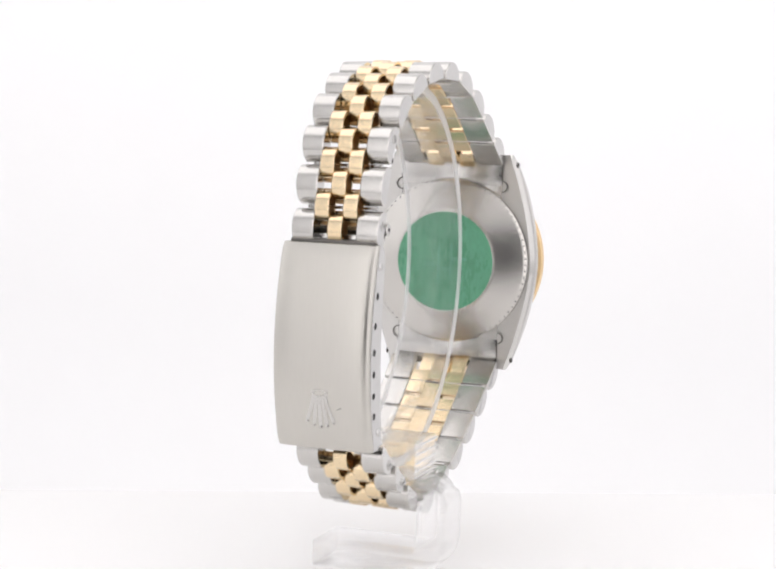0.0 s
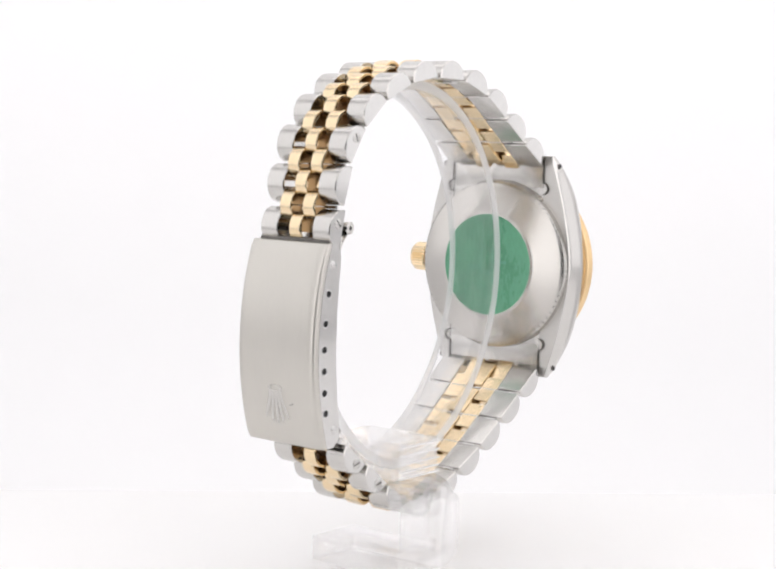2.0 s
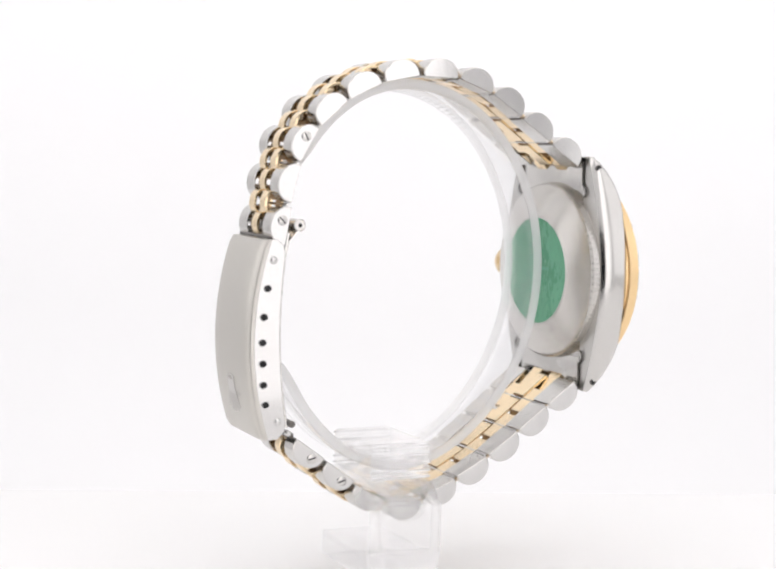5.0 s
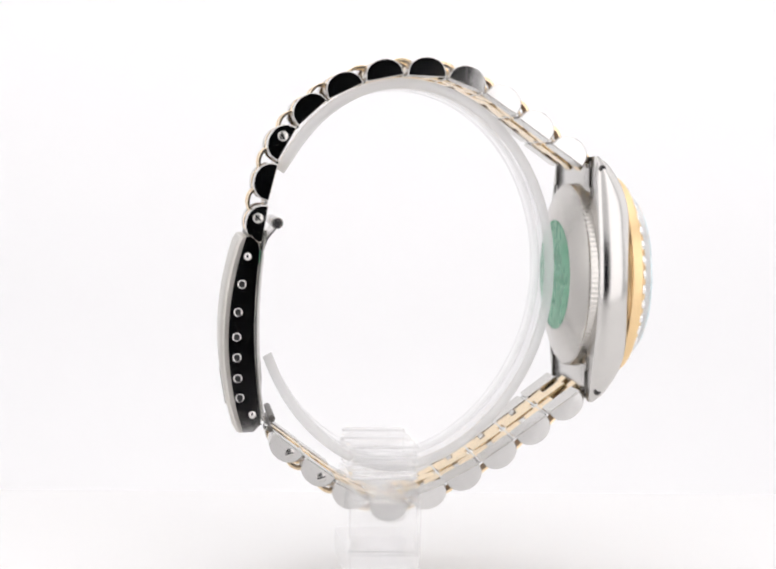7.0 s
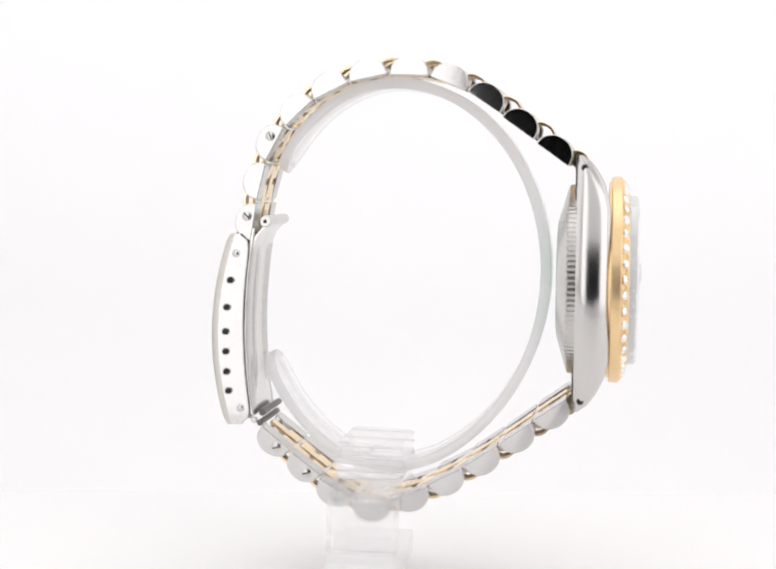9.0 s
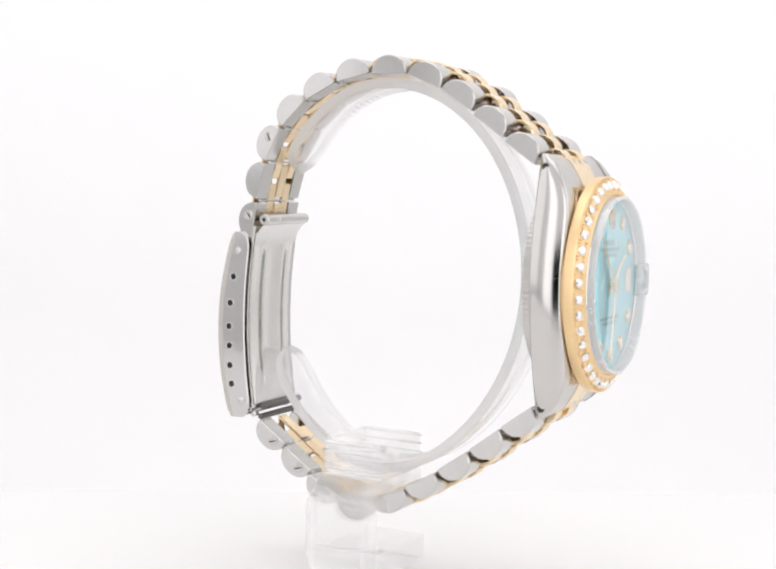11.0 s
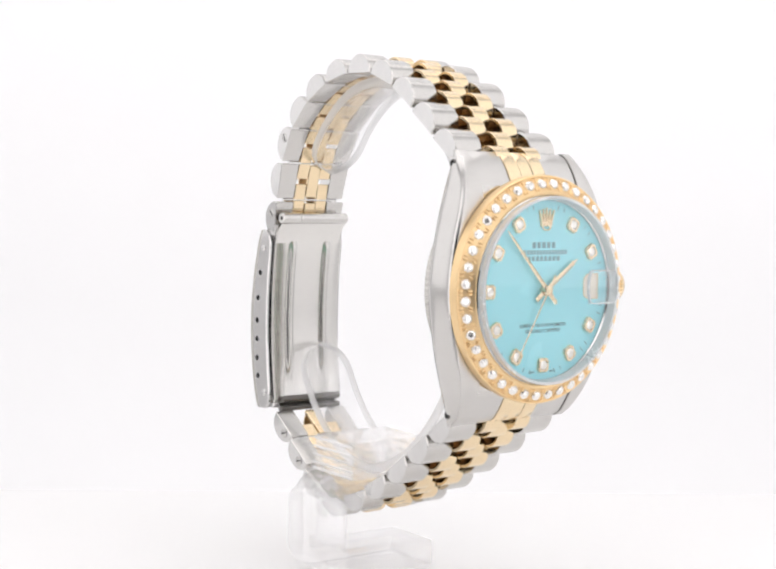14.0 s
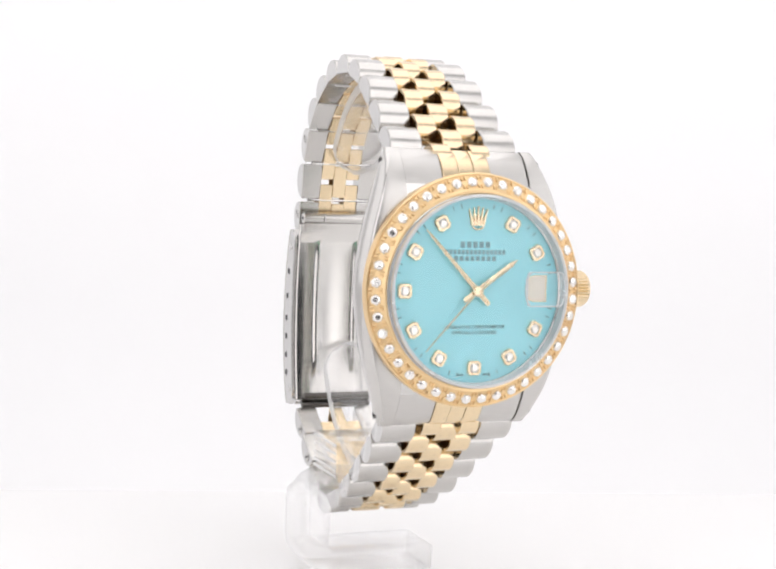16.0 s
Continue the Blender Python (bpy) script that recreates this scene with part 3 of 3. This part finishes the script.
def case():
    bm = bmesh.new()
    n = 40
    for side in (-1, 1):
        rings = []
        for k in range(n + 1):
            z = -21.4 + 42.8 * k / n
            w, xf = half_width(z), front_x(z)
            e = max(0.0, abs(z) - 20.4)
            xf -= e * e * 0.6
            xb = 34.5 + e * 0.1
            i = 10.5
            c = max(0.15, min(1.0, (xf - xb - 0.3) / 2.4))
            j = min(0.8, w - i - 0.1)
            sec = [(xb, i), (xf, i), (xf, w - j), (xf - 0.14 * c, w - j * 0.55), (xf - 0.5 * c, w - 0.12), (xf - 0.75 * c, w)]
            xa, xz = xf - 0.75 * c, xb + 0.6 * c
            sec += [(xa + (xz - xa) * q / 5, w + 0.32 * c * (1 - (2 * q / 5 - 1) ** 2)) for q in range(1, 5)]
            sec += [(xz, w), (xb, w - 0.5)]
            if side < 0:
                sec = sec[::-1]
            rings.append([(x, YC + side * y, ZC + z) for x, y in sec])
        loft(bm, rings)
    bm.normal_update()
    bmesh.ops.recalc_face_normals(bm, faces=bm.faces)
    for f in bm.faces:
        if abs(f.normal.y) < 0.5:
            f.material_index = 1
    rings = []
    for k in range(13):
        z = -16.0 + 32.0 * k / 12
        xf = front_x(z) - 0.03
        rings.append([(34.6, YC - 10.7, ZC + z), (xf, YC - 10.7, ZC + z), (xf, YC + 10.7, ZC + z), (34.6, YC + 10.7, ZC + z)])
    loft(bm, rings)
    body = part("case", bm, [STEEL_FLANK, STEEL_CASE], watch, "polished and brushed steel barrel case with lugs", smooth=28)
    # spring-bar holes in the lugs, each a rim round a shade-black disc
    for side in (-1, 1):
        for z in (60.72, 21.95):
            w = half_width(z - ZC)
            x = 35.65
            xf = front_x(z - ZC)
            c = max(0.15, min(1.0, (xf - 34.5) / 2.4))
            u = 2 * (x - xf + 0.75 * c) / (34.5 + 0.6 * c - xf + 0.75 * c) - 1
            y = YC + side * (w + 0.32 * c * max(0.0, 1 - u * u) + 0.02)
            ring = lambda r, yy: [(x + r * math.cos(2 * math.pi * k / 14), yy, z + r * math.sin(2 * math.pi * k / 14)) for k in range(14)]
            bm = bmesh.new()
            loft(bm, [ring(0.62, y - side * 0.25), ring(0.62, y), ring(0.5, y + side * 0.04), ring(0.42, y)], cap=False)
            part("lug_hole_rim", bm, STEEL_DARK, body)
            bm = bmesh.new()
            bm.faces.new([bm.verts.new(p) for p in ring(0.46, y + side * 0.015)])
            part("lug_hole", bm, HOLE_SHADE, body, smooth=0)
    # end pieces between the lugs: two steel blocks and two gold ones
    for s in (1, -1):
        def block(y0, y1, raise_, mat, nm, base=36.4):
            b = bmesh.new()
            zs = [15.4, 17.0, 18.4, 19.6, 20.6, 21.3]
            rg = []
            for q, z in enumerate(zs):
                xf = front_x(z) + raise_ - (0.5 if q == len(zs) - 1 else 0) - 0.35
                bb = min(base, xf - 0.4)
                rg.append([(bb, YC + y0, ZC + s * z), (xf - 0.1, YC + y0, ZC + s * z), (xf, YC + y0 + 0.12, ZC + s * z),
                           (xf, YC + y1 - 0.12, ZC + s * z), (xf - 0.1, YC + y1, ZC + s * z), (bb, YC + y1, ZC + s * z)])
            loft(b, rg)
            part(nm, b, mat, watch, smooth=30)
        block(-10.4, -4.1, 0.05, STEEL_CASE, "end_link")
        block(4.1, 10.4, 0.05, STEEL_CASE, "end_link")
        block(-4.05, -1.35, 0.25, GOLD, "gold_end_link")
        block(-1.3, 1.3, 0.2, GOLD, "gold_end_link")
        block(1.35, 4.05, 0.25, GOLD, "gold_end_link")
        b = bmesh.new()
        box(b, 34.35, 35.2, YC - 10.4, YC + 10.4, ZC + min(s * 15.2, s * 20.2), ZC + max(s * 15.2, s * 20.2), 0.15)
        part("end_link_base", b, STEEL_SATIN, watch)
        for yy in (-3.3, 3.3):
            b = bmesh.new()
            box(b, 34.2, 35.0, YC + yy - 1.4, YC + yy + 1.4, ZC + min(s * 19.4, s * 21.0), ZC + max(s * 19.4, s * 21.0), 0.2)
            part("gold_tab", b, GOLD_SATIN, watch)
        # seams round the end piece's ears
        for sd in (-1, 1):
            b = bmesh.new()
            box(b, 34.13, 34.4, YC + sd * 10.45 - 0.11, YC + sd * 10.45 + 0.11, ZC + min(s * 16.2, s * 20.6), ZC + max(s * 16.2, s * 20.6))
            rg = []
            for q in range(11):
                a = math.pi * q / 10
                yy, zz = YC + sd * (10.45 + 1.1 * math.sin(a)), ZC + s * (15.1 + 1.1 * math.cos(a))
                py, pz = sd * 0.11 * math.sin(a), s * 0.11 * math.cos(a)
                rg.append([(34.13, yy - py, zz - pz), (34.13, yy + py, zz + pz), (34.4, yy + py, zz + pz), (34.4, yy - py, zz - pz)])
            loft(b, rg)
            part("end_link_seam", b, STEEL_DARK, watch, smooth=0)
        # half links that join the end piece to the first row
        r = TOP_ROWS[-1] if s > 0 else LOW_ROWS[0]
        ex, ez = (33.6, 61.0) if s > 0 else (33.7, 20.6)
        for sd in (-1, 1):
            place("inner_link", link_mesh("inner_link", 2.4, 2.5, 3.1, (GOLD, GOLD), 0.14), ex + 0.2, YC + sd * 3.25, ez + s * 0.2, -45 if s > 0 else -135)


case()


def case_back():
    bm = bmesh.new()
    n = 120
    # coin-edge ring
    rings = []
    for k in range(n * 2):
        a = math.pi * k / n
        d = 0.1 if k % 2 else 0.0
        rings.append([(35.2, YC + (16.5 - d) * math.sin(a), ZC + (16.5 - d) * math.cos(a)),
                      (33.2, YC + (16.4 - d) * math.sin(a), ZC + (16.4 - d) * math.cos(a)),
                      (33.0, YC + 16.0 * math.sin(a), ZC + 16.0 * math.cos(a))])
    vs = [[bm.verts.new(p) for p in r] for r in rings]
    for k in range(len(vs)):
        a, b = vs[k], vs[(k + 1) % len(vs)]
        for i in range(2):
            bm.faces.new((a[i], a[i + 1], b[i + 1], b[i]))
    lathe_x(bm, [(33.0, 16.0), (32.8, 15.6), (31.35, 10.6), (31.25, 10.3), (31.25, 0.01)], YC, ZC, 80)
    back = part("case_back", bm, STEEL_TURNED, watch, "turned steel screw-down case back with a milled edge", smooth=25)
    bm = bmesh.new()
    lathe_x(bm, [(31.25, 9.9), (31.16, 9.85), (31.16, 0.01)], YC, ZC, 64)
    st = part("sticker", bm, STICKER, back, "round green protective sticker")
    # lighter pattern bars on the sticker
    bm = bmesh.new()
    for y0, y1, z0, z1 in ((-1.6, -1.1, -4, 3.6), (1.0, 1.5, -4.6, 3.0), (-4.6, -1.6, 0.3, 0.9), (1.5, 4.2, -0.9, -0.3), (-1.1, 1.0, -1.8, -1.3)):
        box(bm, 31.145, 31.17, YC + y0, YC + y1, ZC + z0, ZC + z1)
    part("sticker_mark", bm, STICKER_MARK, back, smooth=0)


case_back()


def winding_crown():
    bm = bmesh.new()
    n = 30
    cx, cz = 37.5, ZC
    rings = []
    for y, r, d in ((YC + 16.2, 1.7, 0), (YC + 18.0, 1.7, 0), (YC + 18.0, 2.6, 0.0), (YC + 18.3, 2.9, 0.28), (YC + 20.9, 2.9, 0.28), (YC + 21.4, 2.5, 0.0), (YC + 21.6, 1.8, 0)):
        rings.append([(cx + (r - d * (k % 2)) * math.cos(math.pi * k / n), y, cz + (r - d * (k % 2)) * math.sin(math.pi * k / n)) for k in range(2 * n)])
    loft(bm, rings)
    part("winding_crown", bm, GOLD, watch, "fluted gold winding crown", smooth=25)


winding_crown()


# ---- bezel with stones
YB = YC + 0.25


def bezel():
    bm = bmesh.new()
    prof = [(39.8, 14.9), (39.8, 17.0), (40.2, 17.1), (40.25, 17.65), (40.4, 17.8), (41.5, 17.9), (41.85, 17.86), (42.0, 17.74), (42.04, 17.6),
            (41.94, 17.42), (43.0, 15.55), (43.2, 15.38), (43.3, 15.2), (43.25, 14.85), (42.3, 14.7)]
    lathe_x(bm, prof, YB, ZC, 120, closed=True)
    ring = part("bezel", bm, GOLD_BEZEL, watch, "polished yellow gold bezel set with clear stones", smooth=25)
    # stone: table, crown facets, girdle, pavilion
    bm = bmesh.new()
    r = 0.88
    nf = 8
    lv = [(0.46, r * 0.46, 0.5), (0.30, r * 0.80, 0.0), (0.0, r, 0.5), (-0.06, r, 0.5)]
    rg = []
    for h, rad, ph in lv:
        rg.append([bm.verts.new((h, rad * math.cos(2 * math.pi * (k + ph) / nf), rad * math.sin(2 * math.pi * (k + ph) / nf))) for k in range(nf)])
    bm.faces.new(rg[0])
    for k in range(nf):
        j = (k + 1) % nf
        bm.faces.new((rg[0][k], rg[0][j], rg[1][j]))
        bm.faces.new((rg[0][k], rg[1][j], rg[1][k]))
        bm.faces.new((rg[1][k], rg[1][j], rg[2][k]))
        bm.faces.new((rg[2][k], rg[1][j], rg[2][j]))
        bm.faces.new((rg[2][k], rg[2][j], rg[3][j], rg[3][k]))
    tip = bm.verts.new((-0.6, 0, 0))
    for k in range(nf):
        bm.faces.new((rg[3][k], rg[3][(k + 1) % nf], tip))
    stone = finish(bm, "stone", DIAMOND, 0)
    bm = bmesh.new()
    bmesh.ops.create_uvsphere(bm, u_segments=8, v_segments=6, radius=0.29)
    bmesh.ops.scale(bm, vec=(0.9, 0.85, 1.5), verts=bm.verts)
    bead = finish(bm, "bead", GOLD_BEZEL)
    count = 40
    for k in range(count):
        a = 2 * math.pi * (k + 0.5) / count
        gap, side = a + math.pi / count, 0.017
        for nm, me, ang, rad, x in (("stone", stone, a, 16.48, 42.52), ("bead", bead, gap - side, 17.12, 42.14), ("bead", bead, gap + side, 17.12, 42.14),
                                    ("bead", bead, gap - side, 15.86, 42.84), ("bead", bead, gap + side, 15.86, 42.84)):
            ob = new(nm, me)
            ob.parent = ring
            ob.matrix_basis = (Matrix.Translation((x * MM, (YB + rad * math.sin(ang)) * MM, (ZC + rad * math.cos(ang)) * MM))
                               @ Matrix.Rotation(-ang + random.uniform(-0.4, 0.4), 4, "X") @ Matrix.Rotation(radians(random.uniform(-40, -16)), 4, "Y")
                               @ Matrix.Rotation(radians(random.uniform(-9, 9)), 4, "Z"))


bezel()


# ---- dial
XD = 42.6


def flat_text(name, body, size, y, z, x, mat, parent):
    cu = bpy.data.curves.new(name, "FONT")
    cu.body, cu.size, cu.align_x, cu.align_y, cu.extrude, cu.offset = body, size * MM, "CENTER", "CENTER", 0.00001, 0.000004
    tmp = new(name, cu)
    me = bpy.data.meshes.new_from_object(tmp.evaluated_get(bpy.context.evaluated_depsgraph_get()))
    bpy.data.objects.remove(tmp)
    me.materials.clear()
    me.materials.append(mat)
    ob = new(name, me)
    ob.parent = parent
    ob.matrix_basis = Matrix.Translation((x * MM, y * MM, z * MM)) @ Matrix(((0, 0, 1, 0), (1, 0, 0, 0), (0, 1, 0, 0), (0, 0, 0, 1)))
    return ob


def dial():
    bm = bmesh.new()
    lathe_x(bm, [(XD - 0.4, 14.2), (XD, 14.15), (XD, 0.01)], YC, ZC, 96)
    face = part("dial", bm, DIAL, watch, "plain turquoise dial")
    bm = bmesh.new()
    lathe_x(bm, [(XD - 0.3, 14.8), (XD + 0.01, 14.3), (XD + 0.05, 14.0), (XD + 0.3, 13.97), (XD + 0.8, 14.6), (XD + 0.5, 14.85)], YC, ZC, 96)
    part("inner_ring", bm, STEEL_POLISHED, watch, "polished steel ring round the dial")
    # minute strokes
    for k in range(60):
        if k % 5 in (2, 3):
            a = 2 * math.pi * k / 60
            bm = bmesh.new()
            box(bm, XD, XD + 0.012, -0.055, 0.055, -0.35, 0.35)
            ob = part("minute_stroke", bm, PRINT, face, smooth=0)
            ob.matrix_basis = Matrix.Translation((0, (YC + 13.0 * math.sin(a)) * MM, (ZC + 13.0 * math.cos(a)) * MM)) @ Matrix.Rotation(-a, 4, "X")
    # hour markers: framed square with a stone
    bm = bmesh.new()
    pts = [(1.17 * u, 1.17 * v) for u, v in ((-0.95, -0.6), (-0.6, -0.95), (0.6, -0.95), (0.95, -0.6), (0.95, 0.6), (0.6, 0.95), (-0.6, 0.95), (-0.95, 0.6))]
    q = lambda s, x: [(x, u * s, v * s) for u, v in pts]
    loft(bm, [q(1, 0), q(1, 0.4), q(0.92, 0.5), q(0.66, 0.5), q(0.6, 0.3)], cap=True)
    frame_me = finish(bm, "hour_marker", GOLD_LIGHT, 25)
    bm = bmesh.new()
    r = 0.80
    top = [bm.verts.new((0.62, r * 0.55 * math.cos(math.pi * k / 4), r * 0.55 * math.sin(math.pi * k / 4))) for k in range(8)]
    low = [bm.verts.new((0.42, r * math.cos(math.pi * (k + 0.5) / 4), r * math.sin(math.pi * (k + 0.5) / 4))) for k in range(8)]
    bm.faces.new(top)
    for k in range(8):
        j = (k + 1) % 8
        bm.faces.new((top[k], top[j], low[k]))
        bm.faces.new((low[k], top[j], low[j]))
    tip = bm.verts.new((0.1, 0, 0))
    for k in range(8):
        bm.faces.new((low[k], low[(k + 1) % 8], tip))
    gem_me = finish(bm, "marker_stone", MARKER_GEM, 0)
    for hour in (1, 2, 4, 5, 6, 7, 8, 9, 10, 11):
        a = 2 * math.pi * hour / 12
        m = Matrix.Translation((XD * MM, (YC + 11.7 * math.sin(a)) * MM, (ZC + 11.7 * math.cos(a)) * MM)) @ Matrix.Rotation(-a, 4, "X")
        for nm, me in (("hour_marker", frame_me), ("marker_stone", gem_me)):
            ob = new(nm, me)
            ob.parent = face
            ob.matrix_basis = m
    # applied coronet at twelve
    bm = bmesh.new()
    zb = ZC + 9.9
    for k in range(5):
        f = (k - 2) / 2
        yt, zt = f * 1.5, zb + 2.75 - 0.4 * abs(f)
        yb = f * 0.8
        sec = lambda y, z, w: [(XD, YC + y - w, z), (XD + 0.35, YC + y - w * 0.6, z), (XD + 0.35, YC + y + w * 0.6, z), (XD, YC + y + w, z)]
        loft(bm, [sec(yb, zb, 0.36), sec(yb + (yt - yb) * 0.6, zb + (zt - zb) * 0.6, 0.2), sec(yt, zt, 0.08)])
        sp = bmesh.ops.create_uvsphere(bm, u_segments=8, v_segments=6, radius=0.17)
        bmesh.ops.translate(bm, verts=sp["verts"], vec=(XD + 0.25, YC + yt, zt))
    loft(bm, [[(XD + 0.3 + 0.1 * math.sin(b), YC + (0.85 + 0.15 * math.cos(b)) * math.cos(a), zb - 0.15 + (0.42 + 0.12 * math.cos(b)) * math.sin(a))
               for b in [2 * math.pi * j / 6 for j in range(6)]] for a in [2 * math.pi * k / 16 for k in range(16)]], closed=True)
    part("coronet_emblem", bm, GOLD_LIGHT, face, "applied gold coronet emblem")
    # name lines as plain bars
    for w, z, h, n in ((5.2, 6.98, 0.95, 5), (10.2, 5.87, 0.74, 15), (7.2, 4.9, 0.74, 8)):
        bm = bmesh.new()
        for k in range(n):
            y0 = YC - 0.1 - w / 2 + w * k / n
            box(bm, XD, XD + 0.012, y0, y0 + w / n * 0.72, ZC + z - h / 2, ZC + z + h / 2)
        part("name_bar", bm, PRINT_GREY, face, smooth=0)
    flat_text("dial_text", "SUPERLATIVE CHRONOMETER", 0.74, YC, ZC - 5.5, XD + 0.012, PRINT, face)
    flat_text("dial_text", "OFFICIALLY CERTIFIED", 0.74, YC, ZC - 6.35, XD + 0.012, PRINT, face)
    for s, w in ((-1, "SWISS"), (1, "MADE")):
        flat_text("dial_text", w, 0.42, YC + s * 2.2, ZC - 12.75, XD + 0.012, PRINT, face)
    # date window, its left corners rounded
    def rounded(y0, y1, z0, z1, r):
        pts = [(y1, z0), (y1, z1)]
        for c, a0 in (((y0 + r, z1 - r), 90), ((y0 + r, z0 + r), 180)):
            pts += [(c[0] + r * math.cos(radians(a0 + 15 * k)), c[1] + r * math.sin(radians(a0 + 15 * k))) for k in range(7)]
        return pts
    win = (YC + 8.8, YC + 11.9, ZC - 1.55, ZC + 2.25)
    bm = bmesh.new()
    pts = rounded(*win, 1.2)
    loft(bm, [[(x, y, z) for y, z in pts] for x in (XD, XD + 0.02)])
    part("date_window", bm, CREAM, face, "cream date window", smooth=0)
    bm = bmesh.new()
    wide = rounded(win[0] - 0.14, win[1] + 0.14, win[2] - 0.14, win[3] + 0.14, 1.3)
    ring = [[(XD, *p), (XD + 0.1, *p), (XD + 0.1, *q), (XD, *q)] for p, q in zip(wide, pts)]
    loft(bm, ring, closed=True)
    part("window_frame", bm, GOLD_LIGHT, face, smooth=0)


dial()


def stick(name, length, tail, width, x, mat, taper=0.5):
    bm = bmesh.new()
    sec = lambda z, w: [(x, -w, z), (x + 0.16, 0, z), (x, w, z), (x - 0.06, 0, z)]
    loft(bm, [sec(-tail, width * 0.9), sec(-tail * 0.5, width), sec(0, width), sec(length * 0.85, width * taper), sec(length, width * 0.15)])
    return part(name, bm, mat, watch)


def at_angle(deg):
    return HEAD @ Matrix.Translation((0, YC * MM, ZC * MM)) @ Matrix.Rotation(radians(-deg), 4, "X")


hour_hand = stick("hour_hand", 8.2, 2.6, 0.42, XD + 0.6, GOLD_LIGHT, 0.9)
hour_hand.matrix_basis = at_angle(54.5)
minute_hand = stick("minute_hand", 12.7, 2.8, 0.40, XD + 0.85, GOLD_LIGHT, 0.6)
minute_hand.matrix_basis = at_angle(316.6)
seconds_hand = stick("seconds_hand", 12.4, 2.6, 0.18, XD + 1.1, GOLD_LIGHT, 0.6)
seconds_hand.matrix_basis = at_angle(127)
bm = bmesh.new()
lathe_x(bm, [(XD, 0.85), (XD + 1.15, 0.85), (XD + 1.3, 0.7), (XD + 1.35, 0.01)], YC, ZC, 24)
part("hand_hub", bm, GOLD_LIGHT, watch)


# ---- crystal
def crystal():
    bm = bmesh.new()
    lathe_x(bm, [(42.2, 14.7), (44.5, 14.65), (44.9, 14.25), (45.0, 0.01)], YB, ZC, 96)
    glass = part("crystal", bm, CRYSTAL, watch, "clear flat watch glass with a bevelled rim")
    glass.visible_shadow = False
    bm = bmesh.new()
    nz, ny = 8, 10
    rows = []
    for i in range(ny + 1):
        u = -1 + 2 * i / ny
        row = []
        for j in range(nz + 1):
            v = -1 + 2 * j / nz
            h = 0.25 + 0.75 * max(0, 1 - u * u) ** 0.5 * max(0, 1 - v * v) ** 0.5
            row.append(bm.verts.new((44.98 + h, YC + 10.55 + 3.0 * u, ZC + 0.4 + 2.6 * v)))
        rows.append(row)
    for i in range(ny):
        for j in range(nz):
            bm.faces.new((rows[i][j], rows[i + 1][j], rows[i + 1][j + 1], rows[i][j + 1]))
    rim = [rows[i][0] for i in range(ny + 1)] + [rows[ny][j] for j in range(1, nz + 1)] + [rows[i][nz] for i in range(ny - 1, -1, -1)] + [rows[0][j] for j in range(nz - 1, 0, -1)]
    low = [bm.verts.new((44.95, v.co.y, v.co.z)) for v in rim]
    for k in range(len(rim)):
        j = (k + 1) % len(rim)
        bm.faces.new((rim[k], rim[j], low[j], low[k])).material_index = 1
    b2 = bmesh.new()
    lathe_x(b2, [(42.2, 14.74), (44.45, 14.62), (44.5, 14.2), (42.75, 13.95)], YB, ZC, 96, closed=True)
    part("crystal_rim", b2, FROSTED, glass, "pale frosted rim of the glass")
    lens = part("date_magnifier", bm, [CRYSTAL, ACRYLIC_EDGE], glass, "clear raised date magnifier")
    lens.visible_shadow = False
    # pale frame added for its bright outline: straight above and below, bowed at both ends
    b3 = bmesh.new()
    loop = [(3.0 * u, 2.6) for u in (-0.8, -0.4, 0.0, 0.4, 0.8)]
    loop += [(2.4 + 0.9 * math.cos(a), 2.6 * math.sin(a)) for a in [radians(d) for d in range(75, -76, -15)]]
    loop += [(3.0 * u, -2.6) for u in (0.8, 0.4, 0.0, -0.4, -0.8)]
    loop += [(-2.4 - 0.9 * math.cos(a), 2.6 * math.sin(a)) for a in [radians(d) for d in range(-75, 76, 15)]]
    q = 0.10
    rings = []
    for y, z in loop:
        d = Vector((y, z)).normalized() * q
        rings.append([(x, YC + 10.55 + y + s * d.x, ZC + 0.4 + z + s * d.y) for x, s in ((44.94, 1), (45.4, 1), (45.4, -1), (44.94, -1))])
    n = len(rings)
    vs = [[b3.verts.new(p) for p in r] for r in rings]
    for i in range(n):
        for k in range(4):
            b3.faces.new((vs[i][k], vs[i][(k + 1) % 4], vs[(i + 1) % n][(k + 1) % 4], vs[(i + 1) % n][k]))
    part("magnifier_edge", b3, FROSTED, glass, "pale frame added along the magnifier's edge")


crystal()


for ob in watch.children:
    if ob.name.split(".")[0] in ("case", "end_link", "gold_end_link", "end_link_base", "gold_tab", "end_link_seam", "case_back", "winding_crown", "bezel",
                                 "dial", "inner_ring", "hand_hub", "crystal"):
        ob.matrix_basis = HEAD @ ob.matrix_basis


# ---------------------------------------------------------------- what moves
def motions():
    rows = [(t, pose(0, 0, 0, 0, 0, a)) for t, a in TURN]
    walk(watch, rows)
    walk(stand, rows)
    walk(seconds_hand, [(float(t), at_angle(127 + 6 * t)) for t in range(17)])


motions()
